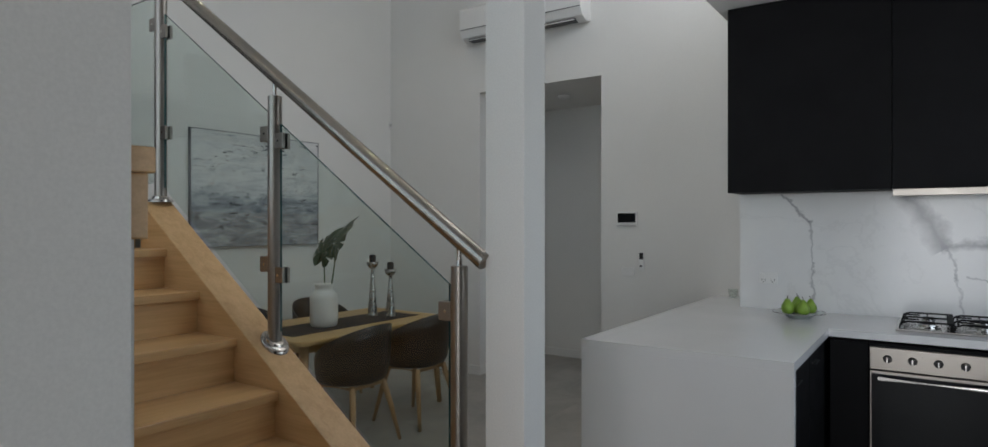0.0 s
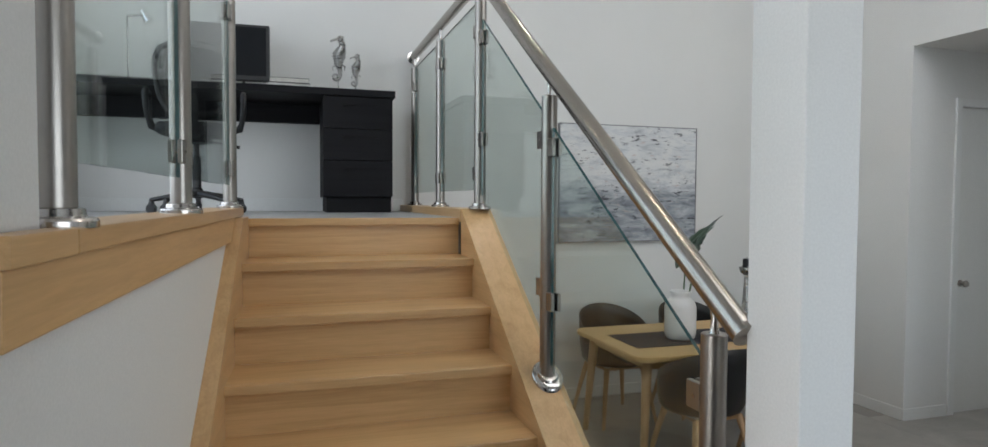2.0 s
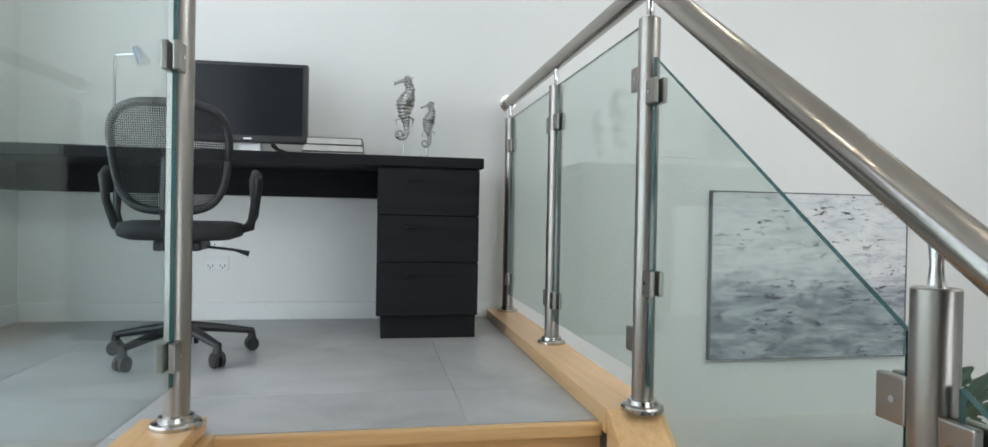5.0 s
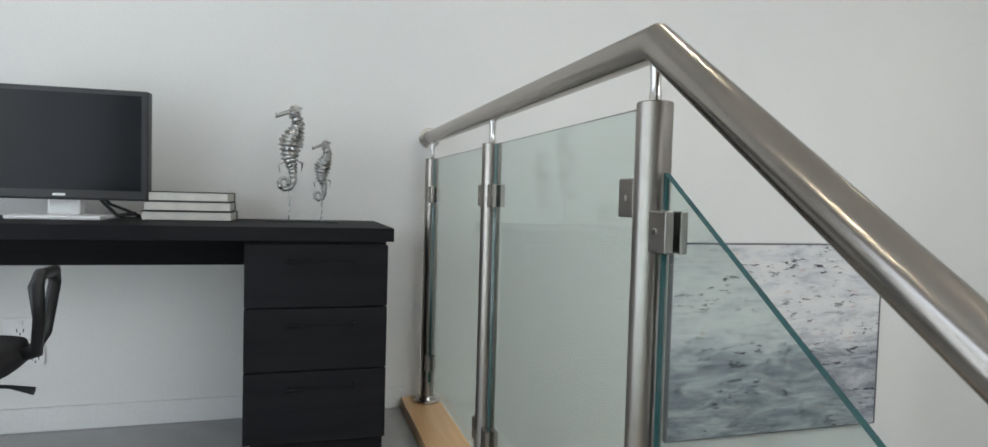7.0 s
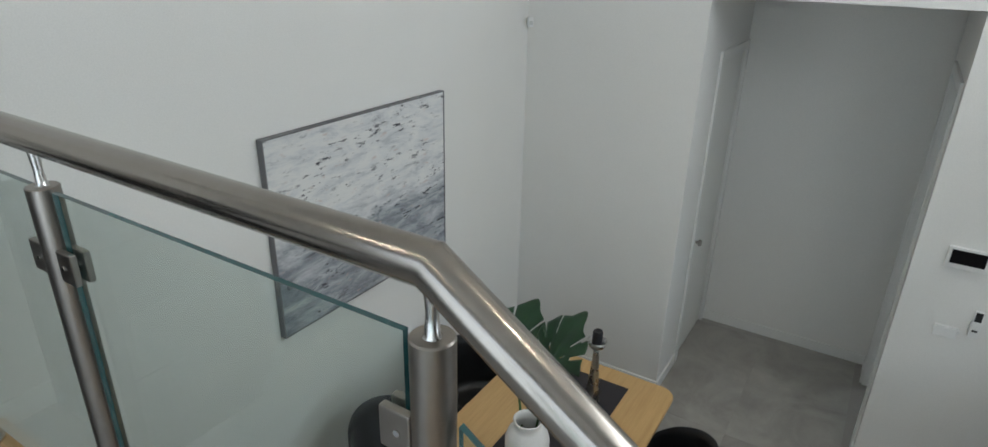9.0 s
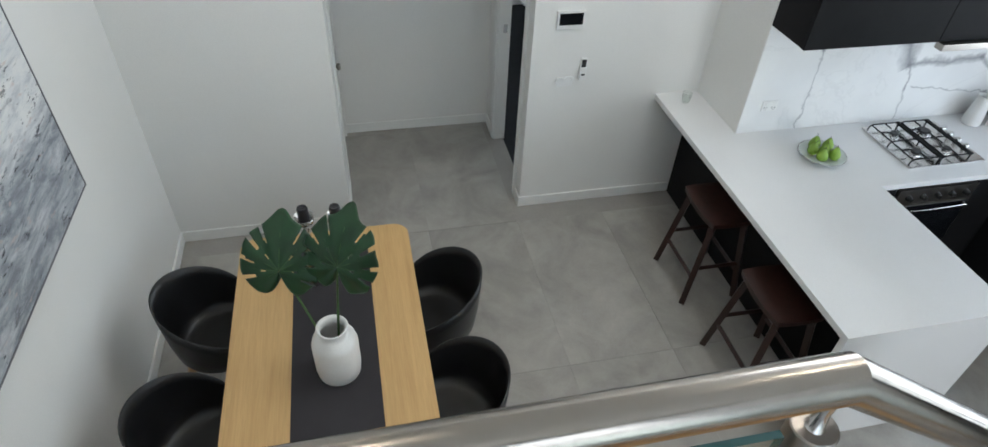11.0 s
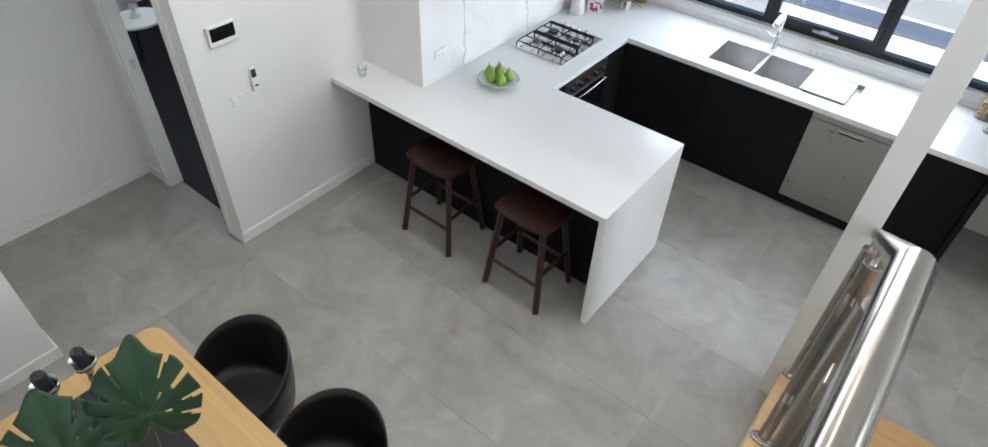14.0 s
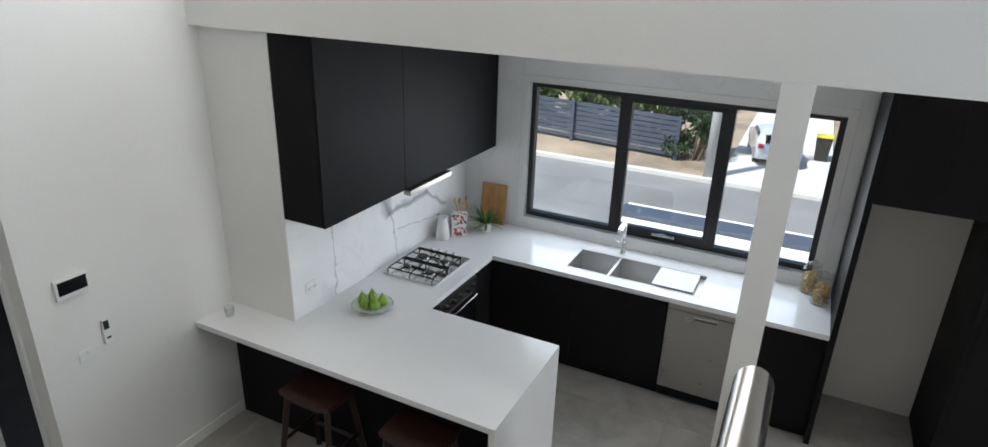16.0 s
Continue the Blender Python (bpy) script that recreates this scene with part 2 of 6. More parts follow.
WALNUT = timber("dark_red_stained_wood", (0.030, 0.010, 0.007), (0.014, 0.006, 0.004), 2, 0.4)
RUNNER = mottled("charcoal_linen", (0.045, 0.042, 0.046), 0.9, 0, 8, 400, 0.15, 0.4, 0.2)
CERAMIC = mottled("white_ceramic", (0.80, 0.79, 0.77), 0.35, 0, 5, 150, 0.04, 0.05)
LEAF = mottled("monstera_green", (0.011, 0.048, 0.015), 0.36, 0, 12, 70, 0.35, 0.15)
STEMG = mottled("stem_green", (0.05, 0.11, 0.03), 0.5)
FRAME_BLACK = mottled("black_aluminium", (0.018, 0.020, 0.023), 0.4, 0, 6, 120, 0.1, 0.03)
FRAME_BLUE = mottled("dark_grey_aluminium", (0.045, 0.06, 0.075), 0.4, 0, 6, 120, 0.1, 0.03)
SCREEN = mottled("black_glossy_screen", (0.008, 0.009, 0.011), 0.16, 0, 4, 90, 0.1, 0, 0.2)
WHITE_PL = mottled("white_plastic", (0.80, 0.80, 0.79), 0.4, 0, 8, 150, 0.02, 0.02)
PAPER = mottled("book_pages", (0.62, 0.60, 0.55), 0.8, 0, 20, 200, 0.1, 0.2)
BOOKD = mottled("dark_book_cover", (0.05, 0.045, 0.045), 0.6)
FABRIC_GREY = mottled("grey_blue_bedding", (0.25, 0.30, 0.33), 0.9, 0, 5, 200, 0.2, 0.4, 0.1)
CARPET = mottled("charcoal_carpet", (0.035, 0.036, 0.040), 0.95, 0, 6, 220, 0.2, 0.6, 0.1)

# ---- mesh helpers ----


def part(name, bm, material, parent=None, label="", smooth=False):
    """Links a bmesh as one mesh object; under a thing or a part if parent is given."""
    me = bpy.data.meshes.new(name)
    bm.to_mesh(me)
    bm.free()
    for m in material if isinstance(material, (list, tuple)) else (material,):
        me.materials.append(m)
    if smooth:
        for p in me.polygons:
            p.use_smooth = True
    ob = new(name, me)
    if parent is not None:
        ob.parent = parent
    return tagged(ob, label)


def root(name, label, category, group="", at=(0, 0, 0), rz=0, kind=""):
    ob = new(name)
    ob.matrix_basis = pose(*at, 0, 0, rz)
    ob.empty_display_size = 0.1
    return tagged(ob, label, category, group, kind)


def solid(*boxes, bevel=0.0, seg=2, bm=None):
    """Boxes (x0, x1, y0, y1, z0, z1) in one bmesh, edges rounded."""
    bm = bm or bmesh.new()
    for x0, x1, y0, y1, z0, z1 in boxes:
        g = bmesh.ops.create_cube(bm, size=1)
        bmesh.ops.scale(bm, vec=(x1 - x0, y1 - y0, z1 - z0), verts=g["verts"])
        bmesh.ops.translate(bm, vec=((x0 + x1) / 2, (y0 + y1) / 2, (z0 + z1) / 2), verts=g["verts"])
    if bevel:
        bmesh.ops.bevel(bm, geom=bm.edges[:], offset=bevel, segments=seg, profile=0.6, affect="EDGES")
    return bm


def lathe(profile, n=28, bm=None, at=(0, 0, 0)):
    """Turns (radius, height) pairs round z; radius 0 closes the end."""
    bm = bm or bmesh.new()
    rings = []
    for r, z in profile:
        if r < 1e-6:
            rings.append([bm.verts.new((at[0], at[1], at[2] + z))])
        else:
            rings.append([bm.verts.new((at[0] + r * math.cos(2 * math.pi * i / n), at[1] + r * math.sin(2 * math.pi * i / n), at[2] + z)) for i in range(n)])
    for a, b in zip(rings, rings[1:]):
        for i in range(n):
            j = (i + 1) % n
            q = [a[i % len(a)], a[j % len(a)], b[j % len(b)], b[i % len(b)]]
            q = list(dict.fromkeys(q))
            if len(q) > 2:
                bm.faces.new(q)
    return bm


def sweep(points, radius, n=14, bm=None, flat=1.0):
    """A closed tube along points; radius may be a list."""
    bm = bm or bmesh.new()
    pts = [Vector(p) for p in points]
    rad = radius if isinstance(radius, (list, tuple)) else [radius] * len(pts)
    rings, side = [], None
    for i, p in enumerate(pts):
        d0 = (pts[i] - pts[i - 1]).normalized() if i else (pts[1] - p).normalized()
        d1 = (pts[i + 1] - p).normalized() if i + 1 < len(pts) else d0
        d = (d0 + d1).normalized()
        miter = 1 / max(0.4, d.dot(d1))
        side = d.cross(Vector((0, 0, 1)) if abs(d.z) < 0.95 else Vector((1, 0, 0))).normalized() if side is None else (side - d * side.dot(d)).normalized()
        up = side.cross(d)
        rings.append([bm.verts.new(p + (side * math.cos(2 * math.pi * k / n) + up * math.sin(2 * math.pi * k / n) * flat * miter) * rad[i]) for k in range(n)])
    for a, b in zip(rings, rings[1:]):
        for k in range(n):
            bm.faces.new((a[k], a[(k + 1) % n], b[(k + 1) % n], b[k]))
    bm.faces.new(rings[0][::-1])
    bm.faces.new(rings[-1])
    bmesh.ops.recalc_face_normals(bm, faces=bm.faces[:])
    return bm


def prism(outline, axis, a, b, bm=None, bevel=0.0):
    """Extrudes a flat outline along an axis (0 x, 1 y, 2 z) from a to b."""
    bm = bm or bmesh.new()
    def at3(p, w):
        return {0: (w, p[0], p[1]), 1: (p[0], w, p[1]), 2: (p[0], p[1], w)}[axis]
    lo, hi = ([bm.verts.new(at3(p, w)) for p in outline] for w in (a, b))
    n = len(outline)
    bm.faces.new(lo)
    bm.faces.new(hi[::-1])
    for i in range(n):
        bm.faces.new((lo[i], hi[i], hi[(i + 1) % n], lo[(i + 1) % n]))
    bmesh.ops.recalc_face_normals(bm, faces=bm.faces[:])
    if bevel:
        bmesh.ops.bevel(bm, geom=bm.edges[:], offset=bevel, segments=2, profile=0.6, affect="EDGES")
    return bm


def sharp_smooth(ob, angle=35):
    """Smooth shading that keeps sharp edges."""
    me = ob.data
    bm = bmesh.new()
    bm.from_mesh(me)
    for f in bm.faces:
        f.smooth = True
    for e in bm.edges:
        if len(e.link_faces) == 2 and e.calc_face_angle(0) > radians(angle):
            e.smooth = False
    bm.to_mesh(me)
    bm.free()
    return ob


# ---- large structure ----
LZ, RISE, GO = 1.575, 0.178, 0.269
TOP, KC, HC = 4.35, 2.905, 2.825            # high, kitchen and hall ceilings
NW, EW, SW, WW = 1.845, 3.54, -4.48, -2.38
HY0, HY1 = -0.70, 0.625                    # hall opening


def lean(ob, k=0.0385):
    """Turns a mesh, or all meshes under a thing, to the slightly splayed edge of the raised floor."""
    for o in [ob] + ob.children_recursive:
        if o.data:
            for v in o.data.vertices:
                v.co.x += k * v.co.y
    return ob


def structure(name, bm, material, label, category):
    return tagged(part(name, bm, material), label, category, kind="structure")


structure("floor", solid((-5.5, 5.0, SW, NW, -0.2, -0.0022)), GROUT, "grey grout bed under the large porcelain floor tiles", "floor")
structure("wall_north", solid((WW - 0.15, EW + 0.12, NW, NW + 0.15, -0.2, TOP)), WALL, "tall off-white painted wall behind desk and dining table", "wall")
structure("wall_east", solid((EW, EW + 0.12, HY1, NW, -0.2, TOP), (EW, EW + 0.10, SW - 0.2, HY0, -0.2, TOP), (EW, EW + 0.12, HY0, HY1, HC, TOP)), WALL, "tall off-white painted wall with a wide hall opening", "wall")
structure("wall_nib", solid((2.955, EW, SW, -2.02, -0.012, KC)), WALL, "off-white nib wall carrying the cooktop run", "wall")
structure("wall_hall_back", solid((4.82, 4.94, HY0 - 0.1, HY1 + 0.12, -0.2, HC)), WALL, "plain white wall at the end of the hall", "wall")
DX0, DX1, DH = 4.04, 4.76, 2.40
structure("wall_hall_north", solid((EW + 0.12, DX0, HY1, HY1 + 0.12, -0.2, HC), (DX1, 4.82, HY1, HY1 + 0.12, -0.2, HC), (DX0, DX1, HY1, HY1 + 0.12, DH, HC)), WALL, "white hall wall with a flush door in it", "wall")
BX0, BX1 = 3.72, 4.53
structure("wall_hall_south", solid((EW + 0.10, BX0, HY0 - 0.09, HY0, -0.2, HC), (BX1, 4.82, HY0 - 0.09, HY0, -0.2, HC), (BX0, BX1, HY0 - 0.09, HY0, DH, HC)), WALL, "white hall wall with the bedroom doorway", "wall")
structure("ceiling_hall", solid((EW + 0.12, 4.94, HY0 - 0.1, HY1 + 0.12, HC, HC + 0.1)), CEIL, "flat white hall ceiling", "ceiling")
WX0, WX1, WZ0, WZ1 = -0.28, 2.32, 1.035, 2.365
structure("wall_south", solid((-5.5, WX0, SW - 0.2, SW, -0.2, TOP), (WX1, EW, SW - 0.2, SW, -0.2, TOP), (WX0, WX1, SW - 0.2, SW, -0.2, WZ0), (WX0, WX1, SW - 0.2, SW, WZ1, TOP)), WALL, "white kitchen wall with a long window over the sink", "wall")
structure("ceiling_kitchen", solid((-5.5, EW, SW, -2.215, KC, KC + 0.12), (-1.218, EW, -2.215, -2.10, KC, KC + 0.12)), CEIL, "flat white kitchen ceiling", "ceiling")
# the gap from 3.55 to 4.22 is invented, to let the added fill in
structure("wall_bulkhead", solid((-1.216, EW, -2.10, -1.955, KC, 3.55), (-1.216, 0.2, -2.10, -1.955, 3.55, 4.22), (3.4, EW, -2.10, -1.955, 3.55, 4.22), (-1.216, EW, -2.10, -1.955, 4.22, TOP)), WALL, "white bulkhead wall above the kitchen opening", "wall")
structure("ceiling_high", solid((WW, EW, -2.35, NW, TOP, TOP + 0.12)), CEIL, "high white ceiling over landing and dining area", "ceiling")
structure("wall_living", solid((-5.5, -1.218, -2.215, -2.0, -0.2, TOP)), WALL, "off-white wall beside the foot of the stairs", "wall")
lean(structure("wall_under_stairs", solid((-1.21, -1.122, -2.0, 0.0, -0.2, LZ - 0.085), (-1.134, -1.122, -2.2, -2.0, -0.2, LZ - 0.085)), WALL, "white plastered wall beside the stairs under the raised floor", "wall"))
structure("wall_under_landing", solid((-0.05, 0.035, 0.0, NW, -0.2, LZ - 0.03)), WALL, "white plastered wall under the landing edge", "wall")
# unseen wall; its opening is assumed, to hold the living-side fill lamp
structure("wall_west_low", solid((-5.65, -5.5, SW - 0.2, -4.4, -0.2, TOP), (-5.65, -5.5, -2.4, -2.2, -0.2, TOP), (-5.65, -5.5, -4.4, -2.4, 2.5, TOP)), WALL, "unseen white wall of the living side with an assumed wide opening", "wall")
structure("floor_landing", solid((WW, -0.06, 0.078, NW, LZ - 0.2, LZ - 0.0022), (WW, -1.25, -2.0, 0.078, LZ - 0.2, LZ - 0.0022)), GROUT, "grout bed of the raised tiled landing", "floor")
structure("wall_west", solid((WW - 0.15, WW, 1.18, NW, LZ - 0.3, TOP), (WW - 0.15, WW, -2.0, 1.18, 3.95, TOP), (WW - 0.15, WW, -2.33, -2.0, LZ - 0.3, TOP), (WW - 0.15, WW, -2.0, 1.18, LZ - 0.3, LZ - 0.01)), WALL, "white wall with a tall glazed sliding door on the landing", "wall")
structure("column", solid((0.0, 0.127, -2.10, -1.955, -0.012, KC), bevel=0.003), WALL, "square white painted column holding the bulkhead", "column")

SK = 0.09
structure("baseboard", solid((EW - 0.014, EW, HY1, NW, 0, SK), (0.035, EW - 0.014, NW - 0.014, NW, 0, SK), (EW - 0.014, EW, -1.98, HY0 + 0.014, 0, SK),
          (EW - 0.014, DX0 - 0.07, HY1 - 0.014, HY1, 0, SK), (4.806, 4.82, HY0 + 0.014, HY1 - 0.014, 0, SK), (BX1 + 0.06, 4.806, HY0, HY0 + 0.014, 0, SK), (EW, BX0 - 0.06, HY0, HY0 + 0.014, 0, SK), bevel=0.002, seg=1), TRIM, "low white painted skirting boards", "baseboard")
structure("baseboard_landing", solid((WW + 0.014, -0.08, NW - 0.014, NW, LZ, LZ + SK), (WW, WW + 0.014, 1.19, NW, LZ, LZ + SK), bevel=0.002, seg=1), TRIM, "low white painted skirting on the landing", "baseboard")


def architrave(name, x0, x1, y, out, z, label):
    w, t = 0.06, 0.016
    ya, yb = sorted((y, y + out * t))
    structure(name, solid((x0 - w, x0, ya, yb, 0, z + w), (x1, x1 + w, ya, yb, 0, z + w), (x0, x1, ya, yb, z, z + w), bevel=0.003), TRIM, label, "trim")


architrave("trim_hall_door", DX0, DX1, HY1, -1, DH, "white painted architrave round the hall door")
architrave("trim_bedroom_door", BX0, BX1, HY0, 1, DH, "white painted architrave round the bedroom doorway")
structure("trim_bedroom_jamb", solid((BX0, BX0 + 0.02, HY0 - 0.1, HY0, 0, DH), (BX1 - 0.02, BX1, HY0 - 0.1, HY0, 0, DH)), TRIM, "white painted door jamb linings", "trim")
door = structure("door_1", solid((DX0 + 0.004, DX1 - 0.004, HY1 + 0.012, HY1 + 0.05, 0.006, DH - 0.004), bevel=0.002), DOORW, "closed white flush door in the hall", "door")
knob = lathe([(0, 0), (0.026, 0), (0.026, 0.006), (0.011, 0.01), (0.011, 0.03), (0.024, 0.038), (0.027, 0.05), (0.02, 0.06), (0, 0.062)], 20)
bmesh.ops.rotate(knob, verts=knob.verts[:], matrix=Matrix.Rotation(radians(90), 3, "X"))
bmesh.ops.translate(knob, verts=knob.verts[:], vec=(DX0 + 0.06, HY1 + 0.012, 1.03))
part("door_handle", knob, OVEN_STEEL, door, "round satin steel knob")
part("strike_plate", solid((BX1 - 0.0235, BX1 - 0.0195, HY0 - 0.075, HY0 - 0.04, 1.03, 1.10), bevel=0.001), CHROME, bpy.data.objects["trim_bedroom_jamb"], "chrome strike plate")


# bedroom behind the doorway
structure("floor_bedroom", solid((EW + 0.10, 7.5, -4.3, HY0 - 0.09, -0.2, 0.0)), CARPET, "charcoal carpet of the bedroom", "floor")
structure("wall_bedroom", solid((7.5, 7.6, -4.4, HY0 + 0.1, -0.2, 2.7), (4.94, 7.5, HY0 - 0.09, HY0 + 0.03, -0.2, 2.7), (EW + 0.10, 6.2, -4.4, -4.3, -0.2, 2.7), (7.2, 7.5, -4.4, -4.3, -0.2, 2.7), (6.2, 7.2, -4.4, -4.3, -0.2, 0.9), (6.2, 7.2, -4.4, -4.3, 2.3, 2.7)), WALL, "pale walls of the bedroom", "wall")
structure("ceiling_bedroom", solid((EW + 0.10, 7.6, -4.4, HY0 - 0.1, 2.7, 2.8)), CEIL, "flat white bedroom ceiling", "ceiling")

# window over the sink


def window_kitchen():
    w = tagged(new("window_1"), "long black aluminium window of three lights", "window", kind="structure")
    y0, y1 = SW - 0.12, SW - 0.05
    fx0, fx1 = WX0 + 0.02, WX1 - 0.02
    fz0, fz1 = WZ0 + 0.02, WZ1 - 0.02
    f = 0.045
    part("window_frame", solid((fx0, fx0 + f, y0, y1, fz0, fz1), (fx1 - f, fx1, y0, y1, fz0, fz1), (fx0 + f, fx1 - f, y0, y1, fz0, fz0 + f), (fx0 + f, fx1 - f, y0, y1, fz1 - f, fz1),
                               (1.41, 1.47, y0, y1, fz0 + f, fz1 - f), (0.525, 0.585, y0, y1, fz0 + f, fz1 - f), bevel=0.003), FRAME_BLACK, w)
    sash = part("sash", solid((0.585, 0.63, y0 + 0.015, y1 + 0.004, fz0 + f, fz1 - f), (1.365, 1.41, y0 + 0.015, y1 + 0.004, fz0 + f, fz1 - f), (0.63, 1.365, y0 + 0.015, y1 + 0.004, fz0 + f, fz0 + f + 0.05), (0.63, 1.365, y0 + 0.015, y1 + 0.004, fz1 - f - 0.04, fz1 - f), bevel=0.003), FRAME_BLACK, w)
    part("winder", solid((0.86, 1.06, y1 + 0.004, y1 + 0.03, fz0 + f + 0.006, fz0 + f + 0.03), (0.93, 1.0, y1 + 0.01, y1 + 0.05, fz0 + f + 0.02, fz0 + f + 0.04), bevel=0.004), STEEL_X, sash, "steel chain winder")
    for a, b in ((fx0 + f, 0.525), (0.63, 1.365), (1.47, fx1 - f)):
        p = part("pane", solid((a, b, y0 + 0.03, y0 + 0.036, fz0 + f, fz1 - f)), PANE, w)
        p.visible_shadow = False
    part("reveal", solid((WX0, WX0 + 0.02, SW - 0.2, SW + 0.012, WZ0, WZ1), (WX1 - 0.02, WX1, SW - 0.2, SW + 0.012, WZ0, WZ1), (WX0 + 0.02, WX1 - 0.02, SW - 0.2, SW + 0.012, WZ0, WZ0 + 0.02), (WX0 + 0.02, WX1 - 0.02, SW - 0.2, SW + 0.012, WZ1 - 0.02, WZ1),
                         (WX0 - 0.045, WX0, SW, SW + 0.014, WZ0 - 0.05, WZ1 + 0.045), (WX1, WX1 + 0.045, SW, SW + 0.014, WZ0 - 0.05, WZ1 + 0.045), (WX0, WX1, SW, SW + 0.014, WZ1, WZ1 + 0.045), (WX0, WX1, SW, SW + 0.014, WZ0 - 0.05, WZ0), bevel=0.002, seg=1), TRIM, w, "white painted reveal and architrave")


window_kitchen()


def sliding_door():
    w = tagged(new("door_2"), "tall dark aluminium sliding glass door of the landing", "door", kind="structure")
    x0, x1, y0, y1, z0, z1 = WW - 0.11, WW - 0.01, -2.0, 1.18, LZ - 0.008, 3.95
    f = 0.06
    part("door_frame", solid((x0, x1, y0, y0 + f, z0, z1), (x0, x1, y1 - f, y1, z0, z1), (x0, x1, y0 + f, y1 - f, z0, z0 + 0.04), (x0, x1, y0 + f, y1 - f, z1 - f, z1), bevel=0.004), FRAME_BLUE, w)
    for i, (a, b) in enumerate(((y1 - f, 0.1), (0.14, -0.95), (-0.91, y0 + f))):
        dx = x0 + 0.03 + 0.022 * (i % 2)
        s = part("sash", solid((dx, dx + 0.03, a - 0.065, a, z0 + 0.04, z1 - f), (dx, dx + 0.03, b, b + 0.065, z0 + 0.04, z1 - f), (dx, dx + 0.03, b + 0.065, a - 0.065, z0 + 0.04, z0 + 0.13), (dx, dx + 0.03, b + 0.065, a - 0.065, z1 - f - 0.07, z1 - f), bevel=0.003), FRAME_BLUE, w)
        p = part("pane", solid((dx + 0.012, dx + 0.018, b + 0.065, a - 0.065, z0 + 0.13, z1 - f - 0.07)), PANE, s)
        p.visible_shadow = False


sliding_door()


# invented window, out of view, round the added dining fill lamp
def added_clerestory():
    w = tagged(new("window_2"), "unseen high window added to light the dining area", "window", kind="structure")
    part("window_frame", solid((0.2, 3.4, -2.05, -2.0, 3.55, 3.59), (0.2, 3.4, -2.05, -2.0, 4.18, 4.22), (0.2, 0.24, -2.05, -2.0, 3.59, 4.18), (3.36, 3.4, -2.05, -2.0, 3.59, 4.18), (1.78, 1.82, -2.05, -2.0, 3.59, 4.18)), FRAME_BLACK, w)
    for a, b in ((0.24, 1.78), (1.82, 3.36)):
        p = part("pane", solid((a, b, -2.027, -2.021, 3.59, 4.18)), PANE, w)
        p.visible_shadow = False


added_clerestory()
# ---- stairs ----


def staircase():
    st = root("staircase", "light oak staircase with closed risers and wide stringers", "staircase")
    x0, x1, y0 = -1.078, -0.094, 0.034
    for k in range(9):
        z, y = LZ - k * RISE, y0 - GO * k
        depth = 0.33 if k else 0.065
        xs = x0 - 0.022 + 0.0385 * y
        part("tread", solid((xs, x1, y, y + depth - 0.035, z - 0.036, z), bevel=0.005), OAK_X, st)
        part("riser", solid((xs, x1, y + 0.022, y + 0.04, (z - RISE if k < 8 else -0.01), z - 0.036)), OAK_X, st)
    s = 0.68
    yb = -1.952

    def z_at(y, up):
        return LZ + y * s + up
    out = [(0.002, LZ - 0.26), (0.002, LZ + 0.045), (yb, z_at(yb, 0.045)), (yb, -0.012), (yb + 0.5, -0.012)]
    part("stringer", prism(out, 0, -0.096, 0.055, bevel=0.004), OAK_Y, st, "wide oak stringer capped flat under the glass")
    up = 0.115
    out = [(0.05, LZ - 0.3), (0.05, LZ + 0.008), ((0.008 - up) / s, LZ + 0.008), (yb, z_at(yb, up)), (yb, -0.012), (yb + 0.5, -0.012)]
    lean(part("stringer", prism(out, 0, -1.145, -1.072, bevel=0.004), OAK_Y, st, "slim oak wall stringer"))
    part("side_panel", prism([(0.0, LZ - 0.28), (0.0, -0.012), (-1.6, -0.012)], 0, -0.03, 0.02), WALL, st, "white plastered panel under the stringer")
    return st


staircase()


def edge_capping(name, label, top, face):
    c = root(name, label, "edge trim")
    part("cap", solid(top, bevel=0.004), OAK_Y, c)
    if face:
        part("cap_end", solid((-1.135, top[1], -2.207, top[2] - 0.0005, top[4], top[5]), bevel=0.003), OAK_Y, c)
        part("fascia", solid(face, bevel=0.003), OAK_Y, c)
    return c


lean(edge_capping("landing_edge_trim", "oak capping and fascia along the raised floor edge", (-1.24, -1.094, -1.998, 0.06, LZ + 0.010, LZ + 0.048), (-1.133, -1.104, -2.205, 0.03, LZ - 0.085, LZ + 0.0095)))
edge_capping("landing_kerb", "low oak kerb carrying the landing balustrade", (-0.097, 0.058, 0.004, NW - 0.002, LZ - 0.02, LZ + 0.045), None)

# ---- balustrades ----
RAIL_Z = 2.737
PR = 0.0285


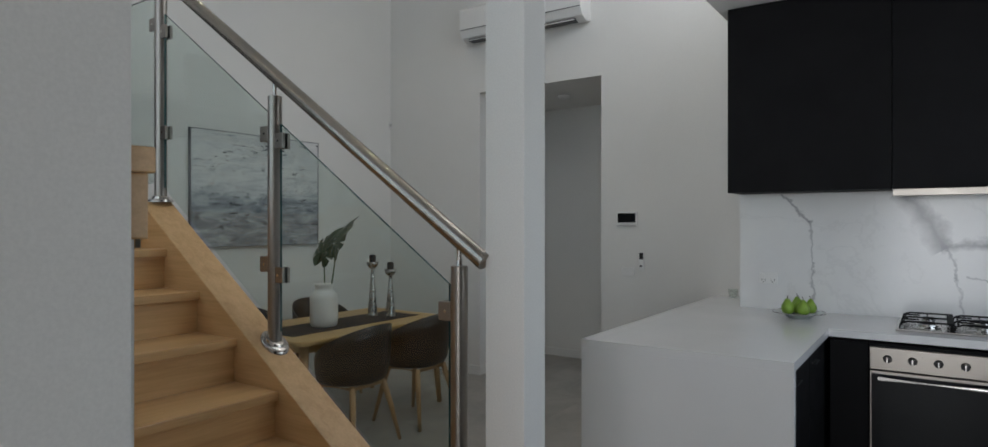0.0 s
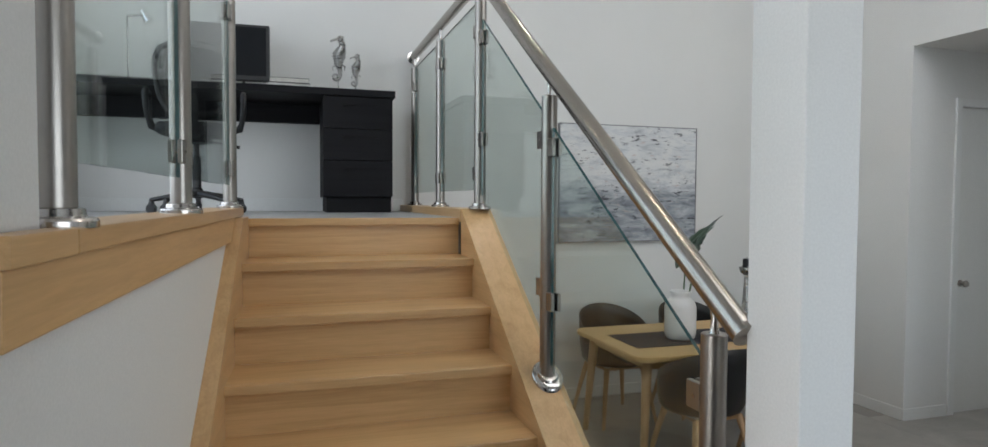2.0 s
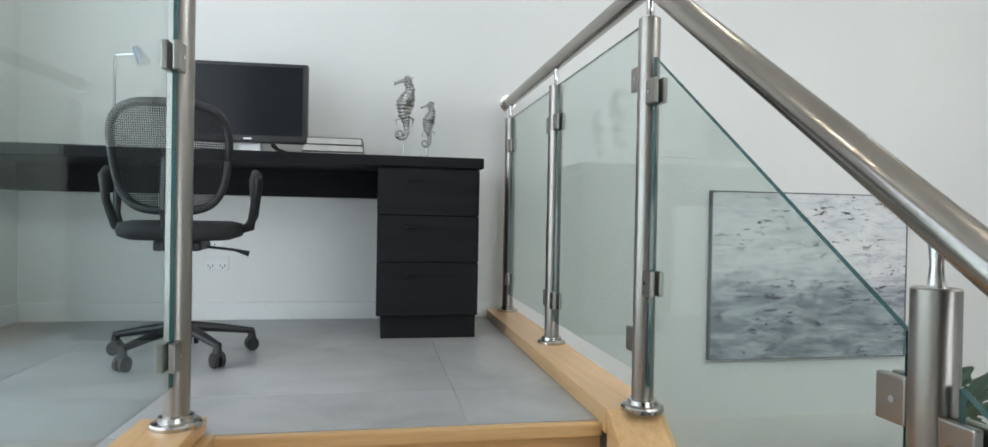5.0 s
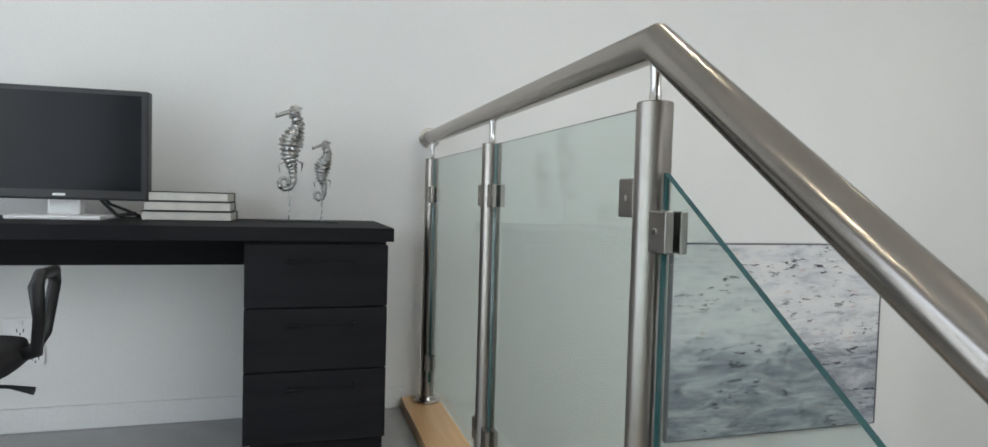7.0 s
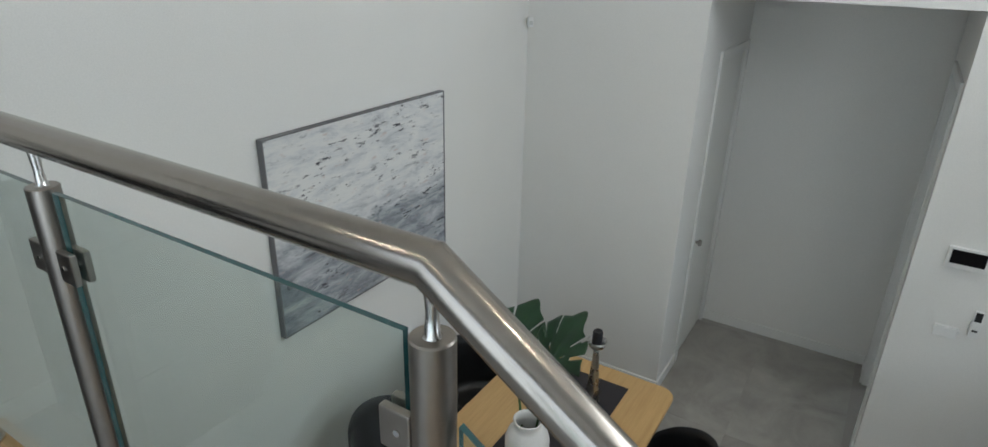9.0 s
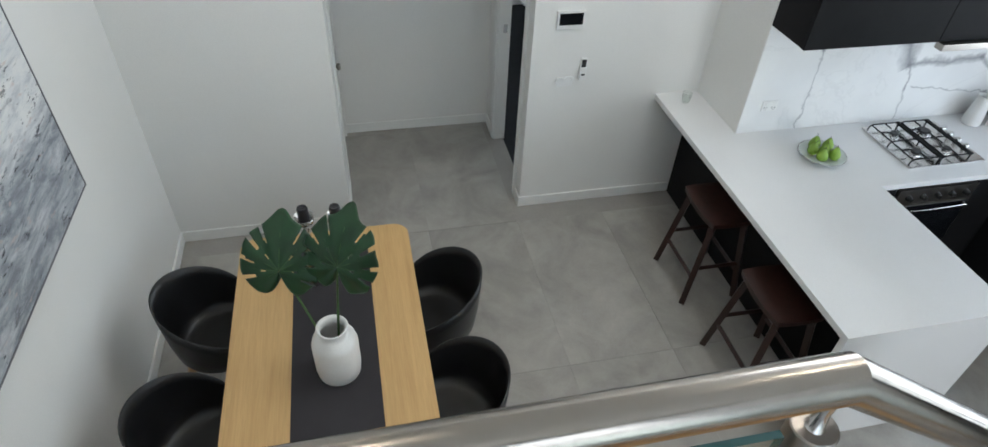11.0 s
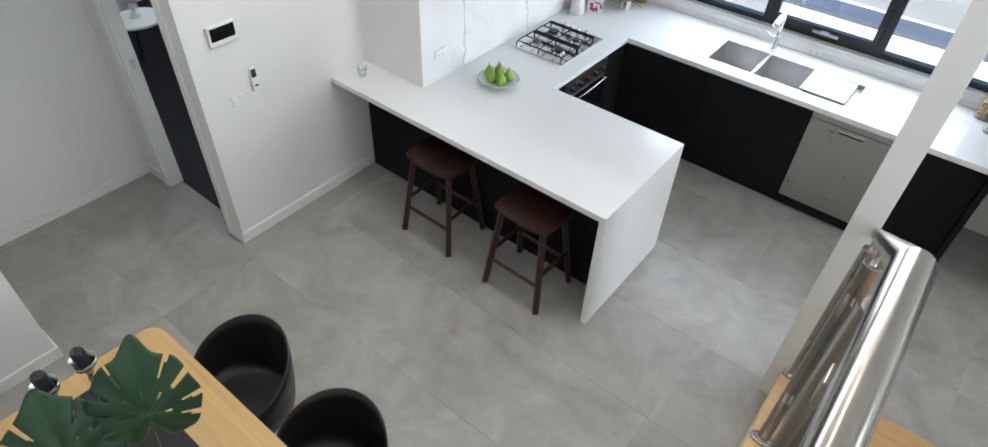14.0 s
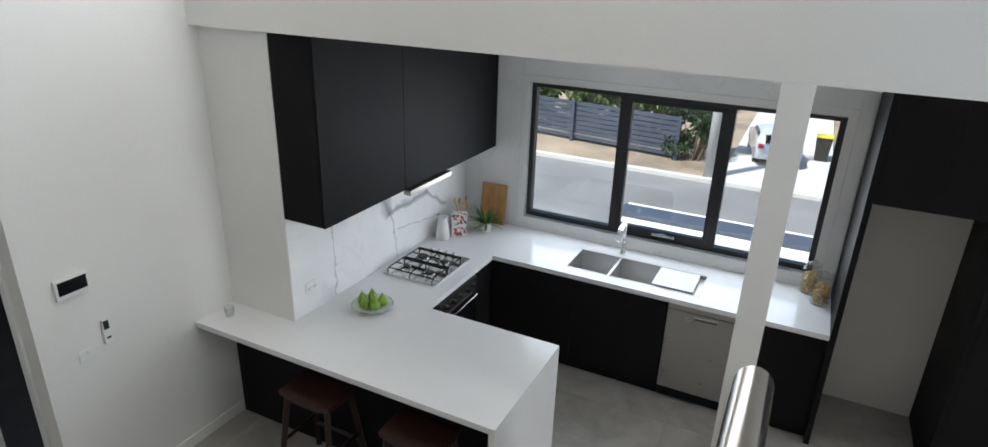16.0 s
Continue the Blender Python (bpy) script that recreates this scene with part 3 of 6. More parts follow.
def baluster(y, x, z0, z1, stem, parent, slope=0.0):
    p = part("post", lathe([(0, z0 - 0.025 * (slope > 0)), (PR, z0 - 0.025 * (slope > 0)), (PR, z1 - 0.002), (PR - 0.002, z1), (0, z1)], 32, at=(x, y, 0)), POST_STEEL, parent)
    sharp_smooth(p)
    fl = lathe([(0.056, z0 - 0.002), (0.056, z0 + 0.008), (0.053, z0 + 0.012), (0.040, z0 + 0.015), (0.038, z0 + 0.026), (0.032, z0 + 0.028), (PR, z0 + 0.028)], 32, at=(x, y, 0))
    for v in fl.verts:                     # the flange lies on the sloping stringer
        v.co.z += slope * (v.co.y - y)
    sharp_smooth(part("base_flange", fl, FLANGE, p))
    if stem:
        sharp_smooth(part("stem", lathe([(0.014, z1 - 0.002), (0.010, z1 + 0.004), (0.008, z1 + 0.03), (0.011, stem), (0, stem + 0.004)], 18, at=(x, y, 0)), STEEL_Z, p))
    return p


def clamp(x, y, z, side, post):
    """A glass clamp on the post's north (+1) or south (-1) side."""
    y0, y1 = sorted((y + side * (PR - 0.004), y + side * (PR + 0.046)))
    c = part("clamp", solid((x - 0.019, x - 0.0055, y0, y1, z - 0.032, z + 0.032), (x + 0.0055, x + 0.019, y0, y1, z - 0.032, z + 0.032), bevel=0.003), POST_STEEL, post)
    ym = y + side * (PR + 0.016)
    part("screw", sweep([(x - 0.0215, ym, z), (x + 0.0215, ym, z)], 0.005, 10), CHROME, c)
    return c


def glass_panel(outline, x, parent):
    g = part("glass_panel", prism(outline, 0, x - 0.005, x + 0.005), [GLASS, GLASS_EDGE], parent, "clear toughened glass with green edges")
    for p in g.data.polygons:
        p.material_index = 0 if abs(p.normal.x) > 0.9 or p.normal.z < -0.3 else 1
    g.visible_shadow = False
    return g


def main_balustrade():
    b = root("balustrade", "stainless steel and glass balustrade down the stairs and along the landing", "balustrade")
    s, rs = 0.68, 0.69
    yw, ya, y0, y1, y2 = 1.755, 0.885, 0.0, -0.89, -1.85
    zb = LZ + 0.045
    z1b, z2b = LZ + y1 * s + 0.048, LZ + y2 * s + 0.048
    def rail_z(y):
        return RAIL_Z if y >= 0 else RAIL_Z + y * rs
    rail = part("handrail", sweep([(0, NW - 0.01, RAIL_Z), (0, 0.0, RAIL_Z), (0, -1.953, rail_z(-1.953))], 0.0285, 32), RAIL_STEEL, b)
    sharp_smooth(rail, 25)
    sharp_smooth(part("wall_flange", sweep([(0, NW - 0.001, RAIL_Z), (0, NW - 0.012, RAIL_Z)], 0.045, 28), FLANGE, rail))
    pw = baluster(yw, 0, zb, 2.645, RAIL_Z - 0.02, b)
    pa = baluster(ya, 0, zb, 2.645, RAIL_Z - 0.02, b)
    p0 = baluster(y0, 0, zb, 2.645, RAIL_Z - 0.02, b)
    p1 = baluster(y1, 0, z1b, 2.038, rail_z(y1) - 0.02, b, s)
    p2 = baluster(y2, 0, z2b, 1.375, rail_z(y2) - 0.02, b, s)
    for p, y, ups, downs in ((pw, yw, (), (2.495, 1.795)), (pa, ya, (2.495, 1.795), (2.495, 1.795)), (p0, y0, (2.495, 1.795), (2.445, 1.955)), (p1, y1, (1.885, 1.345), (1.85, 1.303)), (p2, y2, (1.225, 0.68), ())):
        for z in ups:
            clamp(0, y, z, 1, p)
        for z in downs:
            clamp(0, y, z, -1, p)
    g = PR + 0.012
    for a, c in ((yw, ya), (ya, y0)):
        glass_panel([(a - g, 1.712), (a - g, 2.64), (c + g, 2.64), (c + g, 1.712)], 0, b)
    for a, c in ((y0, y1), (y1, y2)):
        za, zc = a - g, c + g
        glass_panel([(za, 1.715 + za * rs), (za, 2.562 + za * rs), (zc, 2.562 + zc * rs), (zc, 1.715 + zc * rs)], 0, b)


def west_balustrade():
    b = root("balustrade", "stainless steel and glass balustrade along the upper floor edge", "balustrade")
    x, zb = -1.142, LZ + 0.048
    ys = (-0.005, -1.04, -1.94)
    sharp_smooth(part("handrail", sweep([(x, 0.04, RAIL_Z), (x, -1.99, RAIL_Z)], 0.0285, 32), RAIL_STEEL, b))
    for i, y in enumerate(ys):
        p = baluster(y, x, zb, 2.645, RAIL_Z - 0.02, b)
        for z in (2.46, 1.793):
            if i == 1:
                clamp(x, y, z, 1, p)
            if i < 2:
                clamp(x, y, z, -1, p)
    g = PR + 0.012
    for a, c in ((ys[0], ys[1]), (ys[1], ys[2])):
        glass_panel([(a - g, 1.722), (a - g, 2.63), (c + g, 2.63), (c + g, 1.722)], x, b)
    lean(b)


main_balustrade()
west_balustrade()
# ---- study on the landing ----


def desk():
    d = root("desk", "long black woodgrain desk fixed along the wall", "desk")
    x0, x1, yf, zt = WW + 0.004, -0.226, 1.235, 2.378
    part("desktop", solid((x0, x1, yf, NW - 0.004, zt - 0.045, zt), bevel=0.003), DESK_BLACK, d)
    part("wall_bracket", solid((x0, x0 + 0.03, yf + 0.03, NW - 0.02, zt - 0.175, zt - 0.045), bevel=0.002), DESK_BLACK, d)
    part("rear_apron", solid((x0 + 0.03, -0.690, NW - 0.09, NW - 0.02, zt - 0.175, zt - 0.045), bevel=0.002), DESK_BLACK, d)
    body = part("pedestal", solid((-0.687, -0.249, yf + 0.02, NW - 0.02, LZ + 0.10, zt - 0.045), (-0.669, -0.249, yf + 0.035, NW - 0.02, LZ, LZ + 0.10), bevel=0.002), DESK_BLACK, d)
    z = zt - 0.052
    for h in (0.205, 0.205, 0.235):
        f = part("drawer_front", solid((-0.691, -0.245, yf, yf + 0.019, z - h, z - 0.004), bevel=0.003), DESK_BLACK, body)
        part("handle", sweep([(-0.56, yf, z - 0.055), (-0.56, yf - 0.022, z - 0.055), (-0.35, yf - 0.022, z - 0.055), (-0.35, yf, z - 0.055)], 0.005, 10), BLACK_CAB, f)
        z -= h
    return d


desk()


def monitor():
    m = root("computer_monitor", "black glossy widescreen computer monitor on a white stand", "monitor", at=(-1.285, 1.56, 2.379), rz=-3)
    part("casing", solid((-0.265, 0.265, -0.012, 0.035, 0.065, 0.435), (-0.16, 0.16, 0.03, 0.06, 0.12, 0.37), bevel=0.006), BLACK_PL, m)
    part("bezel", solid((-0.262, 0.262, -0.018, -0.010, 0.068, 0.432), bevel=0.004), BLACK_PL, m)
    part("screen", solid((-0.245, 0.245, -0.0195, -0.0175, 0.098, 0.417)), SCREEN, m)
    part("maker_plate", solid((-0.018, 0.018, -0.0205, -0.018, 0.078, 0.086)), WHITE_PL, m)
    part("neck", solid((-0.05, 0.05, 0.02, 0.07, 0.012, 0.16), bevel=0.01), WHITE_PL, m)
    part("foot", solid((-0.14, 0.14, -0.07, 0.13, 0.0, 0.014), bevel=0.006), WHITE_PL, m)
    part("cable", sweep([(0.05, 0.08, 0.16), (0.09, 0.1, 0.06), (0.15, 0.06, 0.012), (0.2, 0.08, 0.02), (0.19, 0.14, 0.008)], 0.006, 8), BLACK_PL, m)
    part("cable", sweep([(0.03, 0.08, 0.15), (0.11, 0.12, 0.05), (0.16, 0.12, 0.03), (0.21, 0.1, 0.01)], 0.005, 8), BLACK_PL, m)


monitor()


def seahorse(at, s, rz):
    g = root("seahorse_ornament", "ribbed silver seahorse ornament on a thin rod", "ornament", "seahorse ornaments", at, rz)
    body = []
    keys = [(0.0, 0.012, 0.462, 0.008), (0.04, 0.014, 0.445, 0.020), (0.10, 0.020, 0.425, 0.022), (0.17, 0.034, 0.392, 0.020), (0.28, 0.020, 0.350, 0.033), (0.38, 0.004, 0.312, 0.042), (0.50, 0.000, 0.255, 0.028), (0.60, 0.012, 0.212, 0.017), (0.70, 0.016, 0.168, 0.012)]
    for i in range(110):
        t = i / 109
        if t <= 0.70:
            k = max(n for n in range(len(keys) - 1) if keys[n][0] <= t)
            u = (t - keys[k][0]) / (keys[k + 1][0] - keys[k][0])
            u = u * u * (3 - 2 * u) * 0.5 + u * 0.5
            x, z, r = (keys[k][n] * (1 - u) + keys[k + 1][n] * u for n in (1, 2, 3))
        else:                              # tail curls forward
            u = (t - 0.70) / 0.30
            a = -u * math.pi * 2.3
            q = 0.032 * (1 - 0.72 * u)
            x, z, r = -0.016 + q * math.cos(a), 0.158 + q * math.sin(a) - 0.004 * u, 0.0120 * (1 - 0.5 * u)
        r *= (1.34 if t < 0.7 else 1.2) * (1 + 0.17 * math.sin(i * 1.75))
        body.append(((x * s, 0, z * s), r * s))
    mesh = sweep([b[0] for b in body], [b[1] for b in body], 14, flat=0.8)
    hx, hz = body[6][0][0], body[6][0][2]
    sweep([(hx, 0, hz), (hx - 0.03 * s, 0, hz - 0.008 * s), (hx - 0.062 * s, 0, hz - 0.022 * s), (hx - 0.07 * s, 0, hz - 0.022 * s)], [0.016 * s, 0.009 * s, 0.008 * s, 0.011 * s], 12, mesh)
    for k in range(4):
        sweep([(hx + (0.002 + 0.006 * k) * s, 0, hz + 0.008 * s), (hx + (0.004 + 0.01 * k) * s, 0, hz + (0.028 - 0.004 * k) * s)], [0.006 * s, 0.002 * s], 6, mesh)
    sweep([(0.02 * s, 0, 0.25 * s), (0.05 * s, 0, 0.235 * s), (0.046 * s, 0, 0.20 * s)], [0.004 * s, 0.016 * s, 0.003 * s], 8, mesh, 0.3)
    sweep([(-0.01 * s, 0, 0.24 * s), (-0.042 * s, 0, 0.225 * s), (-0.036 * s, 0, 0.195 * s)], [0.004 * s, 0.012 * s, 0.003 * s], 8, mesh, 0.3)
    part("figure", mesh, SILVER, g, smooth=True)
    part("rod", sweep([(0.0, 0, 0.003), (0.0, 0, 0.125 * s)], 0.0035, 8), SILVER, g)
    part("base", solid((-0.07 * s - 0.02, 0.07 * s + 0.02, -0.035, 0.035, 0, 0.006), bevel=0.002), BLACK_PL, g)


seahorse((-0.567, 1.64, 2.378), 0.94, 6)
seahorse((-0.45, 1.62, 2.378), 0.665, -4)


def book(at, w, d, h, rz):
    b = root("book", "closed hardback book with dark cover in a stack", "book", "stack of books", at, rz)
    part("page_block", solid((-w / 2 + 0.004, w / 2 - 0.004, -d / 2 + 0.003, d / 2 - 0.004, 0.003, h - 0.003)), PAPER, b, "cream page block")
    part("cover", solid((-w / 2, w / 2, -d / 2, d / 2, 0, 0.003), (-w / 2, w / 2, -d / 2, d / 2, h - 0.003, h), (-w / 2, w / 2, d / 2 - 0.004, d / 2, 0.003, h - 0.003), bevel=0.001, seg=1), BOOKD, b)


for k, (w, rz) in enumerate(((0.29, 0), (0.28, 1.2), (0.27, -0.8))):
    book((-0.90, 1.64, 2.3795 + 0.0335 * k), w, 0.21, 0.033, rz)


def desk_lamp():
    l = root("desk_lamp", "slim chrome desk lamp with a small angled head", "lamp", at=(-1.88, 1.62, 2.378))
    part("base", lathe([(0, 0), (0.07, 0), (0.07, 0.01), (0.06, 0.016), (0, 0.016)], 28), CHROME, l)
    part("stem", sweep([(0, 0, 0.012), (0, 0, 0.44), (0.004, 0, 0.448), (0.012, 0, 0.45), (0.10, 0, 0.46)], 0.006, 10), CHROME, l)
    part("head", sweep([(0.085, 0, 0.49), (0.105, 0, 0.455), (0.125, 0, 0.42)], [0.018, 0.026, 0.034], 18), CHROME, l)


desk_lamp()


def office_chair():
    c = root("office_chair", "black mesh-back office chair on five castors", "office chair", at=(-1.40, 0.97, LZ), rz=4)
    c.scale = (0.88, 0.9, 1.0)
    for k in range(5):
        a = radians(72 * k + 20)
        ca, sa = math.cos(a), math.sin(a)
        leg = part("base_leg", sweep([(0.03 * ca, 0.03 * sa, 0.115), (0.15 * ca, 0.15 * sa, 0.10), (0.29 * ca, 0.29 * sa, 0.078)], [0.026, 0.022, 0.016], 10, flat=0.75), BLACK_PL, c)
        px, py = 0.285 * ca, 0.285 * sa
        w = bmesh.new()
        for o in (-0.014, 0.014):
            sweep([(px - sa * (o - 0.008), py + ca * (o - 0.008), 0.028), (px - sa * (o + 0.008), py + ca * (o + 0.008), 0.028)], 0.027, 18, w)
        castor = part("castor", w, BLACK_PL, c)
        part("hood", sweep([(px, py, 0.04), (px, py, 0.085)], [0.022, 0.012], 12), BLACK_PL, castor)
    part("gas_lift", lathe([(0, 0.09), (0.034, 0.09), (0.034, 0.14), (0.026, 0.15), (0.026, 0.32), (0.016, 0.33), (0.016, 0.42), (0, 0.42)], 20), BLACK_PL, c)
    part("mechanism", solid((-0.09, 0.09, -0.12, 0.10, 0.40, 0.44), bevel=0.012), BLACK_PL, c)
    part("lever", sweep([(0.05, 0.02, 0.415), (0.2, 0.02, 0.40), (0.26, 0.02, 0.385)], [0.005, 0.005, 0.011], 8), BLACK_PL, c)
    seat = bmesh.new()
    n = 32
    prof = [(0.0, 0.44), (0.80, 0.44), (0.97, 0.452), (1.0, 0.475), (0.96, 0.50), (0.8, 0.508), (0.0, 0.495)]
    rings = []
    for f, z in prof:
        ring = []
        for i in range(n):
            a = 2 * math.pi * i / n
            ex = abs(math.cos(a)) ** 0.6 * math.copysign(1, math.cos(a))
            ey = abs(math.sin(a)) ** 0.6 * math.copysign(1, math.sin(a))
            ring.append(seat.verts.new((0.235 * ex * max(f, 0.02), 0.225 * ey * max(f, 0.02), z)))
        rings.append(ring)
    for a, b in zip(rings, rings[1:]):
        for i in range(n):
            seat.faces.new((a[i], a[(i + 1) % n], b[(i + 1) % n], b[i]))
    seat.faces.new(rings[0][::-1])
    seat.faces.new(rings[-1])
    part("seat", seat, MESH, c, smooth=True)
    # back: rounded loop with a curved mesh web
    loop = []
    for i in range(49):
        a = 2 * math.pi * i / 48
        ex = abs(math.cos(a)) ** 0.55 * math.copysign(1, math.cos(a))
        ez = abs(math.sin(a)) ** 0.65 * math.copysign(1, math.sin(a))
        x = 0.205 * ex * (1 + 0.10 * ez)
        loop.append((x, -0.22 - 0.05 * (1 - (x / 0.22) ** 2) - 0.05 * ez, 0.722 + 0.178 * ez))
    part("back_frame", sweep(loop, 0.0155, 10), BLACK_PL, c, smooth=True)
    web = bmesh.new()
    for i in range(-24, 25):
        x = 0.0079 * i
        k = (1 - min(1, abs(x) / 0.205) ** 3.6) ** 0.3
        pts = [(x, -0.22 - 0.05 * (1 - (x / 0.22) ** 2) - 0.05 * e, 0.722 + 0.174 * e) for e in (-k, -k / 2, 0, k / 2, k)]
        sweep(pts, 0.0017, 4, web)
    for i in range(-23, 24):
        e = i / 23.5
        k = 0.2 * (1 - abs(e) ** 3.4) ** 0.3
        pts = [(x, -0.22 - 0.05 * (1 - (x / 0.22) ** 2) - 0.05 * e, 0.722 + 0.174 * e) for x in (-k, -k / 2, 0, k / 2, k)]
        sweep(pts, 0.0017, 4, web)
    tagged(part("back_mesh", web, MESH, c, "open woven black mesh web"), kind="stuff")
    part("back_post", sweep([(0, -0.05, 0.42), (0, -0.2, 0.44), (0, -0.285, 0.55), (0, -0.29, 0.72)], [0.03, 0.03, 0.028, 0.022], 10, flat=0.5), BLACK_PL, c)
    for sx in (-1, 1):
        arm = [(sx * 0.2, 0.02, 0.47), (sx * 0.265, 0.02, 0.49), (sx * 0.285, -0.03, 0.58), (sx * 0.285, -0.06, 0.665), (sx * 0.285, -0.02, 0.69), (sx * 0.285, 0.11, 0.685), (sx * 0.285, 0.125, 0.655), (sx * 0.275, 0.07, 0.53), (sx * 0.25, 0.03, 0.485)]
        part("armrest", sweep(arm, 0.0165, 10), BLACK_PL, c, smooth=True)


office_chair()


def wall_plate(name, label, at, face, w=0.115, h=0.072, rockers=2, cat="power outlet"):
    """A wall plate; face: the way it looks, in degrees round z from -y."""
    p = root(name, label, cat, at=at, rz=face)
    part("plate", solid((-w / 2, w / 2, -0.009, 0, -h / 2, h / 2), bevel=0.003), WHITE_PL, p)
    for k in range(rockers):
        x = (k - (rockers - 1) / 2) * w * 0.5
        part("rocker", solid((x - 0.009, x + 0.009, -0.013, -0.008, 0.006, 0.026), bevel=0.002), WHITE_PL, p)
        if cat == "power outlet":
            part("socket", solid((x - 0.012, x - 0.009, -0.0105, -0.008, -0.016, -0.004), (x + 0.009, x + 0.012, -0.0105, -0.008, -0.016, -0.004), (x - 0.0015, x + 0.0015, -0.0105, -0.008, -0.028, -0.018)), BLACK_PL, p)
    return p


wall_plate("power_outlet", "white double power outlet on the wall under the desk", (-1.48, NW, 1.86), 0)
wall_plate("data_outlet", "small white data outlet on the wall under the desk", (-1.50, NW, 1.965), 0, rockers=1)

# ---- dining area ----


def canvas_material():
    m, nt, b = nodes_of("abstract_canvas")
    v = coords(nt, (1, 1, 1))
    streak = noise_tex(nt, coords(nt, (2.4, 1, 10)), 1.5, 9, 0.72, 0.5)
    patch = noise_tex(nt, coords(nt, (1.6, 1, 4.0)), 1.5, 5, 0.6)
    fleck = noise_tex(nt, coords(nt, (6.5, 1, 24)), 1.5, 6, 0.7)
    grad = nt.nodes.new("ShaderNodeSeparateXYZ")
    link(nt, v, grad.inputs[0])
    mp = nt.nodes.new("ShaderNodeMapRange")
    mp.inputs[1].default_value, mp.inputs[2].default_value, mp.inputs[3].default_value, mp.inputs[4].default_value = -0.12, 0.06, 0.24, 0.0
    link(nt, grad.outputs["Z"], mp.inputs[0])
    sub = nt.nodes.new("ShaderNodeMath")
    sub.operation = "SUBTRACT"
    link(nt, streak, sub.inputs[0])
    link(nt, mp.outputs[0], sub.inputs[1])
    c = ramp(nt, sub.outputs[0], [(0.16, (0.20, 0.22, 0.25)), (0.32, (0.42, 0.44, 0.47)), (0.47, (0.66, 0.67, 0.68)), (0.56, (0.74, 0.74, 0.73))])
    dark = ramp(nt, fleck, [(0.39, (0.08, 0.08, 0.10)), (0.44, (1, 1, 1))])
    c = mix(nt, ramp(nt, patch, [(0.42, (0, 0, 0)), (0.56, (1, 1, 1))]), c, mix(nt, 1.0, c, dark, "MULTIPLY"))
    warm = noise_tex(nt, coords(nt, (6, 1, 18)), 2.0, 4)
    c = mix(nt, ramp(nt, warm, [(0.62, (0, 0, 0)), (0.7, (0.55,) * 3)]), c, (0.55, 0.42, 0.38))
    link(nt, c, b.inputs["Base Color"])
    b.inputs["Roughness"].default_value = 0.6
    bump(nt, b, streak, 0.5, 0.004)
    return m


def painting():
    p = root("painting", "large abstract grey and white canvas in a thin grey frame", "painting", at=(1.85, NW - 0.004, 1.805))
    w, h = 0.65, 0.49
    part("canvas", solid((-w + 0.006, w - 0.006, -0.030, -0.008, -h + 0.006, h - 0.006)), canvas_material(), p)
    fm = mottled("grey_frame", (0.16, 0.16, 0.17), 0.5)
    part("frame", solid((-w, -w + 0.006, -0.034, 0, -h, h), (w - 0.006, w, -0.034, 0, -h, h), (-w + 0.006, w - 0.006, -0.034, 0, -h, -h + 0.006), (-w + 0.006, w - 0.006, -0.034, 0, h - 0.006, h)), fm, p, "thin grey shadow frame")


painting()

TX0, TX1, TY0, TY1, TZ = 1.065, 2.645, 0.272, 1.225, 0.73


def dining_table():
    t = root("dining_table", "light oak dining table with rounded corners and turned legs", "table")
    out = []
    r = 0.09
    for cx, cy, a0 in ((TX1 - r, TY1 - r, 0), (TX0 + r, TY1 - r, 90), (TX0 + r, TY0 + r, 180), (TX1 - r, TY0 + r, 270)):
        for k in range(9):
            a = radians(a0 + 90 * k / 8)
            out.append((cx + r * math.cos(a), cy + r * math.sin(a)))
    top = prism(out, 2, TZ - 0.03, TZ)
    bmesh.ops.bevel(top, geom=[e for e in top.edges if abs(e.verts[0].co.z - e.verts[1].co.z) < 1e-5], offset=0.006, segments=2, affect="EDGES")
    part("tabletop", top, TABLE_X, t)
    i = 0.11
    part("apron", solid((TX0 + i, TX1 - i, TY0 + i, TY0 + i + 0.022, TZ - 0.10, TZ - 0.03), (TX0 + i, TX1 - i, TY1 - i - 0.022, TY1 - i, TZ - 0.10, TZ - 0.03), (TX0 + i, TX0 + i + 0.022, TY0 + i + 0.022, TY1 - i - 0.022, TZ - 0.10, TZ - 0.03), (TX1 - i - 0.022, TX1 - i, TY0 + i + 0.022, TY1 - i - 0.022, TZ - 0.10, TZ - 0.03), bevel=0.002, seg=1), TABLE_X, t)
    for lx, sx in ((TX0 + 0.12, -1), (TX1 - 0.12, 1)):
        for ly, sy in ((TY0 + 0.12, -1), (TY1 - 0.12, 1)):
            part("leg", sweep([(lx + sx * 0.045, ly + sy * 0.045, 0), (lx + sx * 0.02, ly + sy * 0.02, 0.4), (lx, ly, TZ - 0.03)], [0.02, 0.027, 0.034], 16), OAK_Z, t, smooth=True)


dining_table()


